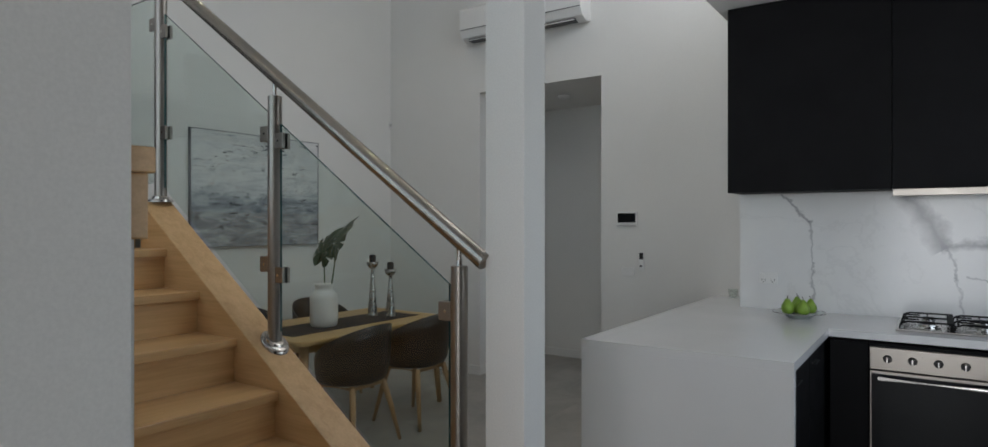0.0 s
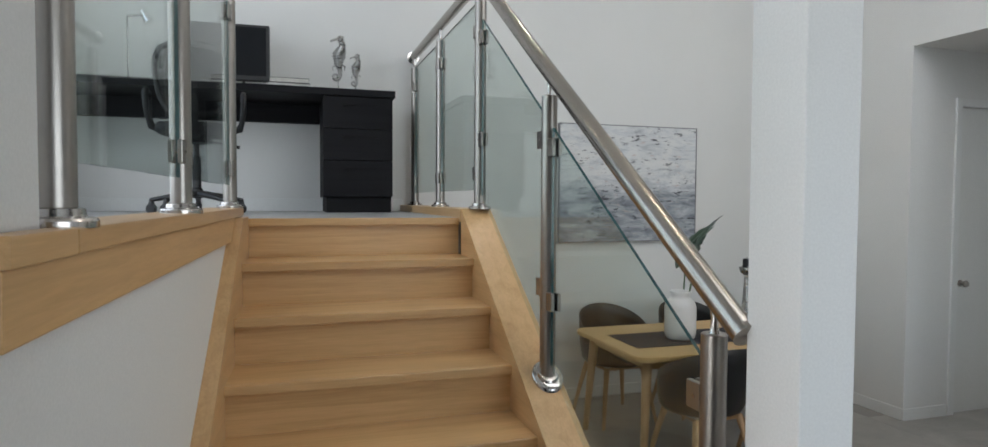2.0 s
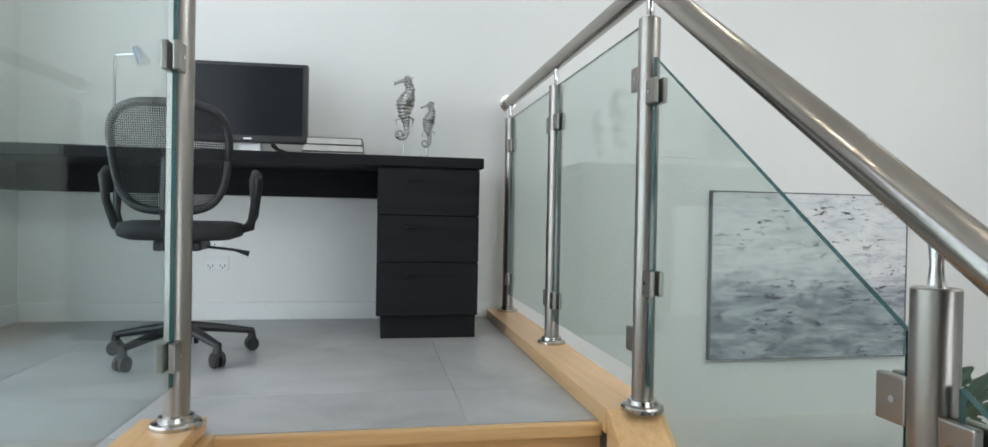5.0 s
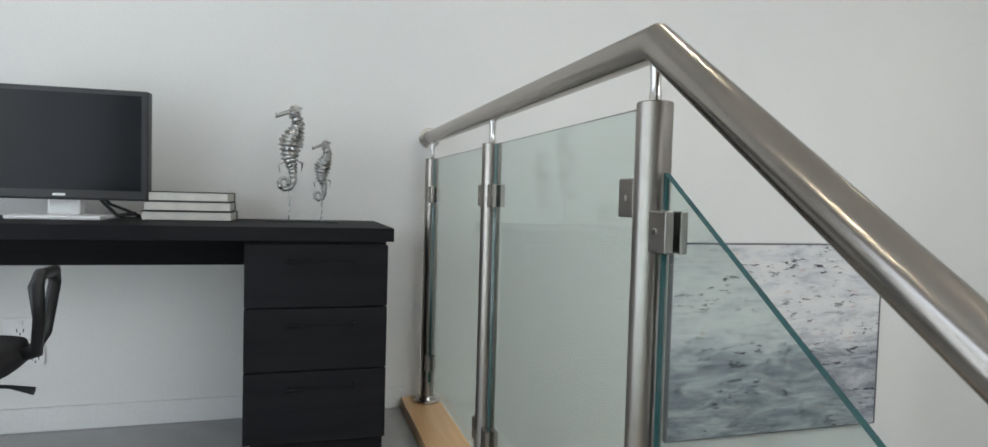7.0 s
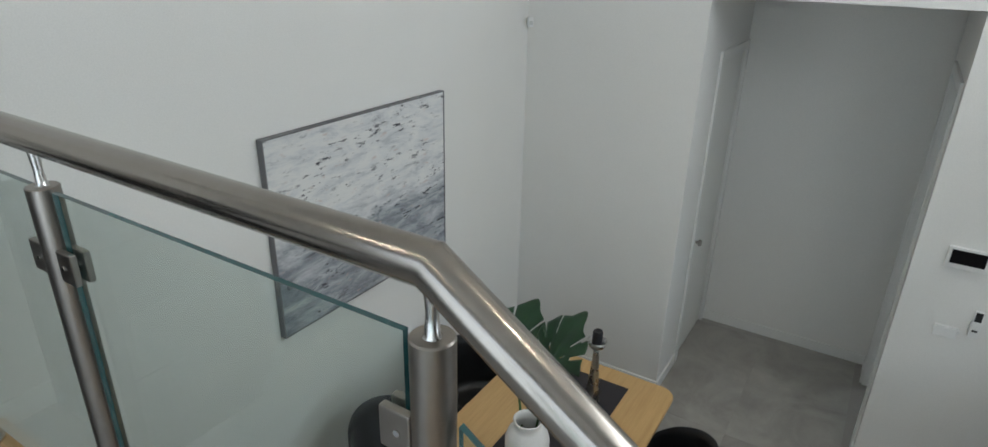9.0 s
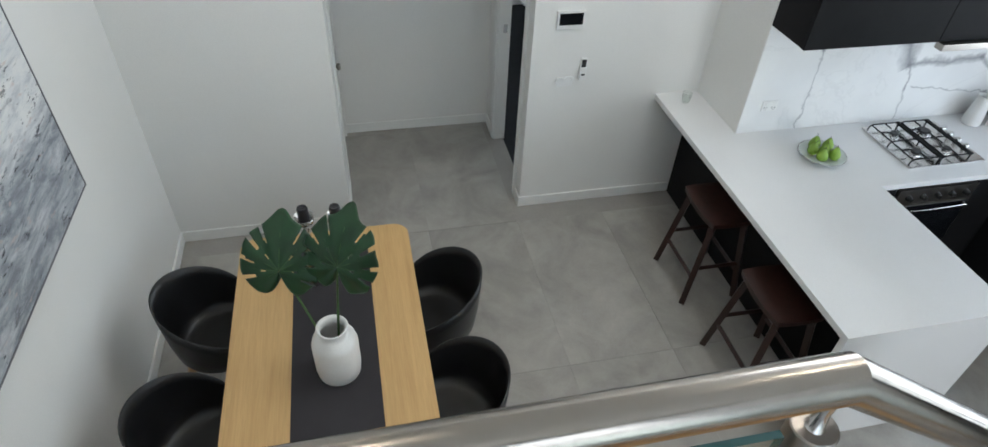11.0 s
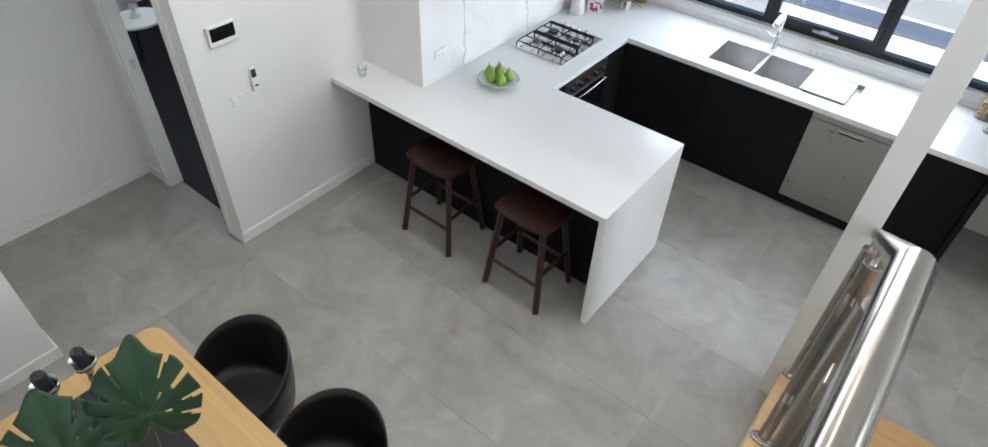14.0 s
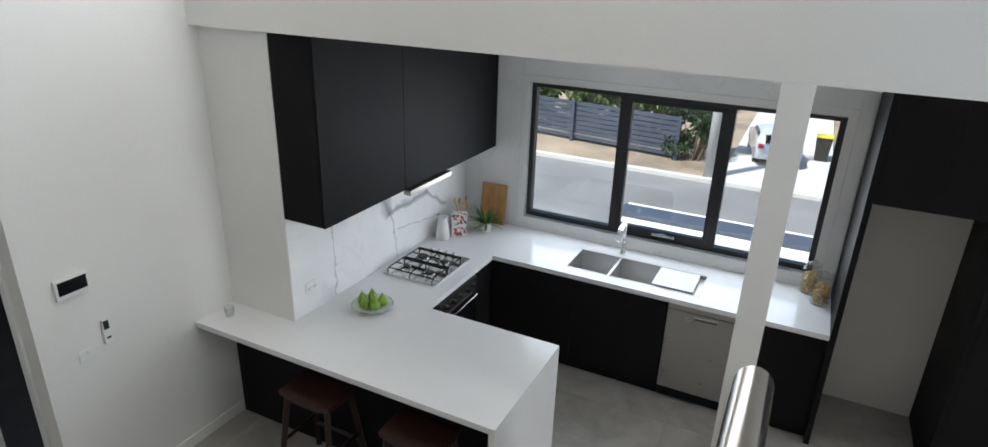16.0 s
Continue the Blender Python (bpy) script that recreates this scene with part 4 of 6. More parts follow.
def runner():
    bm = bmesh.new()
    x0, x1, y0, y1 = 1.19, 2.505, 0.515, 0.925
    nx, ny = 40, 14
    grid = [[bm.verts.new((x0 + (x1 - x0) * i / nx, y0 + (y1 - y0) * j / ny, TZ + 0.0035 + 0.0008 * noise.noise((i * 0.3, j * 0.4, 3)))) for j in range(ny + 1)] for i in range(nx + 1)]
    for i in range(nx):
        for j in range(ny):
            bm.faces.new((grid[i][j], grid[i + 1][j], grid[i + 1][j + 1], grid[i][j + 1]))
    ext = bmesh.ops.extrude_face_region(bm, geom=bm.faces[:])
    for v in ext["geom"]:
        if isinstance(v, bmesh.types.BMVert):
            v.co.z = TZ + 0.0004
    bmesh.ops.recalc_face_normals(bm, faces=bm.faces[:])
    tagged(part("table_runner", bm, RUNNER), "charcoal woven runner along the dining table", "table runner")


runner()


def shell_chair():
    c = root("dining_chair", "black moulded tub chair on splayed oak legs", "chair", "chairs round the table", (2.095, 0.19, 0), 0)
    n = 48
    bm = bmesh.new()

    def outline(a, inner):
        # a = 0 looks to the table (+y); the rim is lowest there and highest behind
        back = (1 - math.cos(a)) / 2
        rim = 0.465 + 0.375 * back ** 0.60
        o = 0.0 if inner else 0.008
        prof = []
        for f, q in ((0.0, 0), (0.45, 0), (0.72, 0.012), (0.86, 0.05), (0.94, 0.16), (0.985, 0.45), (1.0, 0.8), (1.0, 1.0)):
            z = 0.435 + (rim - 0.435) * q
            rx, ry = 0.265 * f, 0.24 * f + (0.02 * q if math.cos(a) < 0 else -0.015 * f)
            prof.append((math.sin(a) * (rx + o * f), math.cos(a) * (ry + o * f), z - (o if q < 0.9 else 0)))
        return prof
    skins = []
    for inner in (True, False):
        cols = [[bm.verts.new(p) for p in outline(2 * math.pi * i / n, inner)[1:]] for i in range(n)]
        mid = bm.verts.new((0, 0, 0.435 if inner else 0.427))
        for i in range(n):
            a, b = cols[i], cols[(i + 1) % n]
            bm.faces.new((mid, a[0], b[0]))
            for k in range(len(a) - 1):
                bm.faces.new((a[k], a[k + 1], b[k + 1], b[k]))
        skins.append(cols)
    for i in range(n):
        j = (i + 1) % n
        bm.faces.new((skins[0][i][-1], skins[1][i][-1], skins[1][j][-1], skins[0][j][-1]))
    bmesh.ops.recalc_face_normals(bm, faces=bm.faces[:])
    part("shell", bm, SHELL, c, smooth=True)
    part("seat_frame", sweep([(0.16, 0.15, 0.415), (-0.16, 0.15, 0.415), (-0.16, -0.15, 0.415), (0.16, -0.15, 0.415), (0.16, 0.15, 0.415)], 0.011, 8), OAK_Z, c)
    for sx in (-1, 1):
        for sy in (-1, 1):
            part("leg", sweep([(sx * 0.225, sy * 0.235, 0), (sx * 0.185, sy * 0.185, 0.25), (sx * 0.15, sy * 0.145, 0.42)], [0.012, 0.018, 0.022], 12), OAK_Z, c, smooth=True)
    return c


chair = shell_chair()
copy_thing(chair, pose(1.435, 0.19, 0, 0, 0, 3))
copy_thing(chair, pose(2.17, 1.34, 0, 0, 0, 178))
copy_thing(chair, pose(1.47, 1.34, 0, 0, 0, 183))


def vase():
    v = root("vase", "matt white ceramic bottle vase on the runner", "vase", at=(1.62, 0.70, TZ + 0.0045))
    prof = [(0, 0), (0.072, 0), (0.083, 0.01), (0.088, 0.06), (0.088, 0.21), (0.080, 0.245), (0.060, 0.268), (0.053, 0.28), (0.053, 0.30), (0.060, 0.318), (0.056, 0.322), (0.048, 0.31), (0.047, 0.28), (0.06, 0.25), (0.075, 0.2), (0.075, 0.02), (0, 0.015)]
    part("body", lathe([(r * 1.19, z * 1.0) for r, z in prof], 40), CERAMIC, v, smooth=True)


vase()


def monstera(name, base, tip, size, tilt, turn, seed):
    """One cut monstera leaf on its stem: a heart outline with slits from the edge and holes by the midrib."""
    p = root(name, "glossy dark green monstera leaf on a long stem", "plant leaf", "monstera leaves in the vase")
    mid = [(base[0] + (tip[0] - base[0]) * t + 0.02 * math.sin(3 * t), base[1] + (tip[1] - base[1]) * t, base[2] + (tip[2] - base[2]) * t ** 0.85) for t in [k / 8 for k in range(9)]]
    part("stem", sweep(mid, [0.006] * 5 + [0.005, 0.0045, 0.004, 0.003], 8), STEMG, p, smooth=True)
    bm = bmesh.new()
    na, nr = 120, 16
    slits = [0.62, 1.02, 1.45, 1.95]
    rng = random.Random(seed)
    jit = [rng.uniform(-0.06, 0.06) for _ in range(20)]

    def place(a, f):
        # a runs from the tip (0) to the stem notch (pi), both ways
        w = abs(a)
        r = size * (0.62 + 0.38 * math.cos(w * 0.5) ** 1.2 + 0.16 * math.sin(w) ** 2 + 0.10 * max(0, math.sin(w - 1.3))) * (1 - 0.62 * math.exp(-((w - math.pi) / 0.3) ** 2))
        r *= 1 + 0.02 * math.sin(9 * a + seed) + 0.24 * math.exp(-(w / 0.22) ** 2)
        x, y = 0.84 * r * f * math.sin(a), r * f * math.cos(a) + size * 0.12 * f
        z = -0.16 * size * f * f + 0.10 * abs(x) - 0.03 * size * math.cos(8 * a) * f + (-0.12 * size * max(0, y / size) ** 2)
        return (x, y, z)

    ring = [[bm.verts.new(place(-math.pi + 2 * math.pi * i / na, (k + 0.35) / (nr + 0.35))) for k in range(nr + 1)] for i in range(na + 1)]

    def cut(a, f):
        for n_, s in enumerate(slits):
            d = abs(abs(a) - s - jit[n_ + (5 if a > 0 else 0)] * 1.6)
            if f > 0.62 and d < 0.027 + 0.06 * (f - 0.62):
                return f > 0.66 + jit[n_ + 10] or True
            if 0.30 < f < 0.47 and abs(abs(a) - s - 0.22) < 0.05 and n_ % 2 == 0:
                return True
        return False
    for i in range(na):
        for k in range(nr):
            a, f = -math.pi + 2 * math.pi * (i + 0.5) / na, (k + 0.85) / (nr + 0.35)
            if not cut(a, f):
                bm.faces.new((ring[i][k], ring[i][k + 1], ring[i + 1][k + 1], ring[i + 1][k]))
    bmesh.ops.delete(bm, geom=[v for v in bm.verts if not v.link_faces], context="VERTS")
    m = Matrix.Translation(tip) @ Matrix.Rotation(radians(turn), 4, "Z") @ Matrix.Rotation(radians(tilt), 4, "X")
    bmesh.ops.transform(bm, matrix=m, verts=bm.verts[:])
    blade = part("leaf_blade", bm, LEAF, p, smooth=True)
    so = blade.modifiers.new("thickness", "SOLIDIFY")
    so.thickness = 0.0012
    vein = bmesh.new()
    for s_ in slits:
        for sg in (-1, 1):
            sweep([m @ Vector(place(sg * (s_ + 0.2), f)) + Vector((0, 0, 0.001)) for f in (0.05, 0.3, 0.6, 0.9)], [0.0022, 0.0018, 0.0012, 0.0006], 5, vein)
    sweep([m @ Vector(place(0.0, f)) + Vector((0, 0, 0.001)) for f in (0.0, 0.3, 0.6, 0.95)], [0.003, 0.0024, 0.0016, 0.0008], 6, vein)
    part("leaf_vein", vein, STEMG, p)


VZ = TZ + 0.03
monstera("monstera_leaf", (1.625, 0.695, VZ), (1.685, 0.64, 1.35), 0.20, 68, -122, 1)
monstera("monstera_leaf", (1.615, 0.71, VZ), (1.77, 0.89, 1.285), 0.195, 64, -104, 4)


def candlestick(at, h):
    c = root("candlestick", "hammered silver candlestick holding a dark candle", "candlestick", "candlesticks on the table", at)
    part("stem", lathe([(0, 0), (0.042, 0), (0.044, 0.004)] + [(0.040 - 0.028 * (k / 16) + 0.0012 * (k % 2), 0.01 + (h - 0.01) * k / 16) for k in range(17)] + [(0, h)], 24), SILVER, c, smooth=True)
    part("cup", lathe([(0, h - 0.004), (0.02, h - 0.002), (0.044, h + 0.02), (0.053, h + 0.055), (0.050, h + 0.055), (0.04, h + 0.024), (0, h + 0.01)], 28), SILVER, c, smooth=True)
    part("candle", lathe([(0, h + 0.01), (0.028, h + 0.01), (0.028, h + 0.105), (0.024, h + 0.115), (0.008, h + 0.11), (0, h + 0.112)], 24), mottled("dark_wax", (0.02, 0.02, 0.025), 0.35), c)
    part("wick", sweep([(0, 0, h + 0.108), (0.002, 0, h + 0.128)], 0.0012, 6), BLACK_PL, c)


candlestick((2.235, 0.805, TZ + 0.0045), 0.40)
candlestick((2.295, 0.655, TZ + 0.0045), 0.34)


def thermostat():
    t = root("wall_controller", "white wall intercom panel with a dark screen", "wall controller", at=(EW, -0.945, 1.555), rz=-90)
    part("body", solid((-0.095, 0.095, -0.022, 0, -0.062, 0.062), bevel=0.005), WHITE_PL, t)
    part("screen", solid((-0.078, 0.082, -0.0245, -0.021, -0.032, 0.048), bevel=0.002), SCREEN, t)
    part("bezel", solid((-0.08, -0.0785, -0.0238, -0.0215, -0.034, 0.05)), BLACK_PL, t)


thermostat()


def remote_holder():
    t = root("remote_holder", "small remote control in a white wall holder", "remote control", at=(EW, -1.078, 1.198), rz=-90)
    part("holder", solid((-0.024, 0.024, -0.026, 0, -0.085, 0.01), bevel=0.004), WHITE_PL, t)
    part("remote", solid((-0.02, 0.02, -0.021, -0.004, -0.05, 0.075), bevel=0.004), WHITE_PL, t)
    part("display", solid((-0.016, 0.016, -0.0235, -0.02, 0.012, 0.068), bevel=0.001), BLACK_PL, t)
    part("button", solid((-0.013, 0.013, -0.0285, -0.025, -0.05, -0.038), bevel=0.001), BLACK_PL, t)


remote_holder()
wall_plate("light_switch", "white light switch plate beside the wall controller", (EW, -0.955, 1.10), -90, rockers=3, cat="light switch")


def air_conditioner():
    a = root("air_conditioner", "white split-system air conditioner high on the wall", "air conditioner", at=(EW, 0.06, 3.30), rz=-90)
    out = [(0.0, 0.02), (-0.09, 0.0), (-0.17, 0.035), (-0.205, 0.10), (-0.21, 0.30), (-0.18, 0.33), (0.0, 0.33)]
    part("body", prism(out, 0, -0.66, 0.66, bevel=0.008), WHITE_PL, a)
    part("louvre", solid((-0.58, 0.58, -0.172, -0.10, 0.004, 0.014), bevel=0.003), WHITE_PL, a)
    part("air_slot", solid((-0.58, 0.58, -0.165, -0.085, -0.001, 0.022)), BLACK_PL, a)
    part("front_joint", solid((-0.655, 0.655, -0.2125, -0.205, 0.105, 0.109)), FRAME_BLACK, a)


air_conditioner()


def corner_sensor():
    s = root("motion_detector", "small white alarm detector in the wall corner", "alarm sensor", at=(EW - 0.035, NW - 0.035, 2.60), rz=-45)
    part("body", solid((-0.02, 0.02, -0.016, 0.016, -0.034, 0.034), bevel=0.008), WHITE_PL, s)
    part("lens", solid((-0.013, 0.013, -0.020, -0.015, -0.02, 0.008), bevel=0.003), mottled("milky_lens", (0.6, 0.6, 0.58), 0.3), s)
    part("bracket", solid((-0.008, 0.008, 0.014, 0.048, -0.01, 0.01)), WHITE_PL, s)


corner_sensor()


def smoke_alarm():
    s = root("smoke_alarm", "round white smoke alarm on the hall ceiling", "smoke alarm", at=(4.15, 0.0, HC))
    part("body", lathe([(0, 0), (0.062, 0), (0.062, -0.016), (0.05, -0.034), (0, -0.036)], 28), WHITE_PL, s)


smoke_alarm()


def downlight(x, y):
    d = root("downlight", "round white recessed ceiling downlight", "downlight", "recessed ceiling lights", (x, y, TOP))
    part("trim_ring", lathe([(0.045, -0.001), (0.055, -0.001), (0.054, -0.006), (0.045, -0.005)], 24), WHITE_PL, d)
    part("lens", lathe([(0, -0.002), (0.045, -0.002), (0.045, -0.001), (0, -0.001)], 24), emitter("warm_lamp_glass", (1, 0.85, 0.65), 6), d)


for dx, dy in DOWNLIGHTS:
    downlight(dx, dy)
# ---- kitchen ----
PX0, PX1, PY0, PY1 = 1.208, EW, -2.655, -1.683
CX0, CX1, NB = 2.25, 2.955, -2.02
BY, BX = -3.718, -0.43
BT, BB = 0.94, 0.90


SINK = (0.505, 1.61, -4.25, -3.85)


def benchtop():
    b = root("benchtop", "white stone benchtop with a waterfall end on the peninsula", "benchtop")
    sx0, sx1, sy0, sy1 = SINK
    bm = bmesh.new()
    # slabs butt round the sink cut-out
    solid((PX0, EW - 0.001, NB - 0.001, PY1, BB, BT), (PX0, CX1 - 0.001, PY0, NB - 0.001, BB, BT), (CX0, CX1 - 0.001, SW + 0.001, PY0, BB, BT), (sx1, CX0, SW + 0.001, BY, BB, BT), (BX, sx0, SW + 0.001, BY, BB, BT), (sx0, sx1, SW + 0.001, sy0, BB, BT), (sx0, sx1, sy1, BY, BB, BT), bm=bm)
    bmesh.ops.remove_doubles(bm, verts=bm.verts[:], dist=0.0005)
    inner = [f for f in bm.faces if sum(1 for g in bm.faces if g is not f and (g.calc_center_median() - f.calc_center_median()).length < 1e-4)]
    bmesh.ops.delete(bm, geom=inner, context="FACES")
    part("top", bm, STONE, b)
    part("waterfall_end", solid((PX0, PX0 + 0.04, PY0, PY1, 0, BB), bevel=0.002), STONE, b)
    return b


benchtop()


def cupboard(name, label, box, doors, normal, material=None, plinth=0.1, gap=0.003, door_top=None):
    """A base unit with a plinth and flat doors on the side it faces (-x, -y or +y)."""
    x0, x1, y0, y1, z0, z1 = box
    c = root(name, label, "cabinet", "black kitchen cabinets")
    m = material or BLACK_CAB
    t = 0.018
    body = {"w": (x0 + t, x1, y0, y1), "s": (x0, x1, y0 + t, y1), "n": (x0, x1, y0, y1 - t)}[normal]
    k = 0.05
    pl = {"w": (x0 + k, x1, y0, y1), "s": (x0, x1, y0 + k, y1), "n": (x0, x1, y0, y1 - k)}[normal]
    part("carcass", solid((*body, z0 + plinth, z1)), m, c)
    if plinth:
        part("plinth", solid((*pl, z0, z0 + plinth)), m, c)
    a, b = (y0, y1) if normal == "w" else (x0, x1)
    for i in range(doors):
        u0, u1 = a + (b - a) * i / doors + gap / 2, a + (b - a) * (i + 1) / doors - gap / 2
        d = {"w": (x0, x0 + t, u0, u1), "s": (u0, u1, y0, y0 + t), "n": (u0, u1, y1 - t, y1)}[normal]
        part("door", solid((*d, z0 + plinth + 0.003, (door_top or z1) - 0.022), bevel=0.0015, seg=1), m, c)
    return c


# peninsula: panel to the stools, cupboards to the kitchen
pen = root("peninsula_cabinet", "matt black cabinet under the stone peninsula", "cabinet", "black kitchen cabinets")
part("back_panel", solid((PX0 + 0.041, EW - 0.015, -2.003, -1.985, 0, BB - 0.001)), BLACK_CAB, pen)
part("carcass", solid((PX0 + 0.041, 2.95, PY0 + 0.045, -2.003, 0.1, BB - 0.001)), BLACK_CAB, pen)
part("plinth", solid((PX0 + 0.041, 2.95, PY0 + 0.095, -2.003, 0, 0.1)), BLACK_CAB, pen)
for i in range(2):
    u0 = PX0 + 0.043 + i * 0.515
    d = part("door", solid((u0, u0 + 0.512, PY0 + 0.025, PY0 + 0.044, 0.103, BB - 0.02), bevel=0.0015, seg=1), BLACK_CAB, pen)
    part("handle", solid((u0 + 0.06, u0 + 0.18, PY0 + 0.003, PY0 + 0.025, 0.82, 0.826)), FRAME_BLACK, d, "black tab pull")

cupboard("corner_cabinet", "matt black corner base cabinet beside the oven", (2.28, 2.95, -2.84, PY0 - 0.0, 0, BB - 0.001), 1, "w")
cupboard("corner_cabinet", "matt black corner base cabinet under the benchtop", (2.28, 2.95, SW + 0.002, -3.455, 0, BB - 0.001), 1, "w")
cupboard("sink_cabinet", "matt black base cabinets under the sink", (0.716, 2.275, SW + 0.002, BY - 0.03, 0, BB - 0.20), 2, "n", door_top=BB - 0.001)
cupboard("end_cabinet", "matt black base cabinet beside the dishwasher", (BX + 0.003, 0.104, SW + 0.002, BY - 0.03, 0, BB - 0.001), 1, "n")


def oven():
    o = root("oven", "stainless steel built-in oven with a dark glass door", "oven", at=(2.262, -3.147, 0.12))
    w = 0.305
    part("body", solid((0.03, 0.6, -w, w, 0.0, 0.76)), BLACK_CAB, o)
    cp = part("control_panel", solid((0.0, 0.03, -w + 0.004, w - 0.004, 0.625, 0.742), bevel=0.003), OVEN_STEEL, o)
    for k in range(5):
        y = 0.22 - 0.11 * k
        kn = sweep([(-0.002, y, 0.685), (-0.012, y, 0.685), (-0.032, y, 0.685)], [0.021, 0.019, 0.016], 18)
        part("knob", kn, BLACK_PL, cp)
        part("knob_grip", solid((-0.036, -0.03, y - 0.003, y + 0.003, 0.671, 0.699)), STEEL_X, cp, "steel grip bar")
    d = part("door", solid((0.002, 0.03, -w + 0.004, w - 0.004, 0.03, 0.618), bevel=0.003), OVEN_STEEL, o)
    part("door_glass", solid((-0.0015, 0.004, -w + 0.012, w - 0.012, 0.045, 0.603)), SCREEN, d, "black oven glass")
    part("handle", sweep([(0.004, -w + 0.05, 0.585), (-0.035, -w + 0.05, 0.585), (-0.035, w - 0.05, 0.585), (0.004, w - 0.05, 0.585)], 0.009, 12), STEEL_Y, d)


oven()


def cooktop():
    c = root("gas_cooktop", "stainless steel four-burner gas cooktop with black trivets", "cooktop", at=(2.625, -3.25, BT + 0.0005))
    part("tray", solid((-0.245, 0.245, -0.295, 0.295, 0, 0.012), bevel=0.006), STEEL_Y, c)
    for bx, by, r in ((-0.11, 0.15, 0.045), (0.11, 0.15, 0.036), (-0.11, -0.09, 0.036), (0.11, -0.09, 0.055)):
        b = part("burner", lathe([(0, 0.012), (r * 1.35, 0.012), (r * 1.3, 0.017), (r, 0.02), (r, 0.032), (0, 0.032)], 24, at=(bx, by, 0)), CHROME, c)
        part("burner_cap", lathe([(r * 0.78, 0.032), (r * 0.82, 0.036), (r * 0.7, 0.042), (0, 0.042)], 24, at=(bx, by, 0)), BLACK_PL, b)
    iron = mottled("matt_black_cast_iron", (0.010, 0.010, 0.011), 0.7, 0, 20, 300, 0.2, 0.2, 0.15)
    for y0, y1 in ((0.04, 0.27), (-0.195, 0.03)):
        t = bmesh.new()
        yc, z = (y0 + y1) / 2, 0.05
        # broad bar along the back, thin rods round the front with bent legs
        solid((-0.215, 0.215, y0 - 0.004, y0 + 0.026, z - 0.006, z + 0.004), bm=t)
        sweep([(-0.21, y0, z), (-0.21, y1 - 0.03, z), (-0.21, y1, z - 0.012), (-0.21, y1 + 0.006, 0.012)], 0.0052, 6, t)
        sweep([(0.21, y0, z), (0.21, y1 - 0.03, z), (0.21, y1, z - 0.012), (0.21, y1 + 0.006, 0.012)], 0.0052, 6, t)
        sweep([(-0.21, y1 - 0.012, z - 0.004), (0.21, y1 - 0.012, z - 0.004)], 0.0045, 6, t)
        sweep([(0, y0, z), (0, y1 - 0.03, z), (0, y1, z - 0.012), (0, y1 + 0.006, 0.012)], 0.0052, 6, t)
        for x in (-0.105, 0.105):
            sweep([(x, y1 - 0.012, z), (x, yc + 0.035, z)], 0.0048, 6, t)
            for q in (-1, 1):
                sweep([(x + q * 0.1, yc, z), (x + q * 0.04, yc, z)], 0.0048, 6, t)
        for x in (-0.205, 0.205):
            sweep([(x, y0 + 0.005, 0.012), (x, y0 + 0.005, z)], 0.0055, 6, t)
        part("trivet", t, iron, c, "black cast-iron trivet")
    for k in range(4):
        x = -0.105 + 0.072 * k
        part("knob", lathe([(0, 0.012), (0.026, 0.012), (0.024, 0.018), (0.02, 0.024), (0.019, 0.046), (0.015, 0.05), (0, 0.051)], 24, at=(x, -0.248, 0)), CHROME, c, smooth=True)


cooktop()


def wall_cabinets():
    y0, y1, z0, z1 = SW + 0.02, -2.022, 1.71, KC - 0.002
    for a, b in ((-2.93, y1), (y0, -2.93)):
        c = root("wall_cabinet", "tall matt black overhead cabinet reaching the ceiling", "cabinet", "black overhead cabinets")
        part("carcass", solid((2.635, 2.953, a + 0.001, b - 0.001, z0 + 0.004, z1)), BLACK_CAB, c)
        part("door", solid((2.615, 2.634, a + 0.002, b - 0.002, z0, z1 - 0.01), bevel=0.0015, seg=1), BLACK_CAB, c)
    h = root("rangehood", "slim stainless steel slide-out rangehood", "rangehood")
    part("visor", solid((2.572, 2.635, -3.55, -2.935, z0 - 0.042, z0 - 0.002), bevel=0.003), OVEN_STEEL, h)
    part("filter", solid((2.635, 2.92, -3.53, -2.955, z0 - 0.012, z0 + 0.003)), STEEL_X, h)


wall_cabinets()


def splashback():
    s = root("splashback", "white marble-look splashback with grey veins", "splashback")
    part("slab", solid((2.947, 2.9545, SW + 0.012, NB - 0.002, BT + 0.0005, 1.709)), MARBLE, s)
    for box in ((WX0 - 0.045, 2.946, SW + 0.0005, SW + 0.011, BT + 0.0005, WZ0 - 0.052), (WX1 + 0.047, 2.946, SW + 0.0005, SW + 0.011, WZ0 - 0.05, KC - 0.01), (BX + 0.008, WX0 - 0.047, SW + 0.0005, SW + 0.011, BT + 0.0005, KC - 0.01), (WX0 - 0.045, WX1 + 0.045, SW + 0.0005, SW + 0.011, WZ1 + 0.047, KC - 0.01)):
        part("slab", solid(box), MARBLE_PLAIN, s)


splashback()
wall_plate("power_outlet", "white double power outlet on the marble splashback", (2.947, -2.205, 1.145), -90)
wall_plate("power_outlet", "white double power outlet below the window", (0.98, SW + 0.011, 0.988), 180)


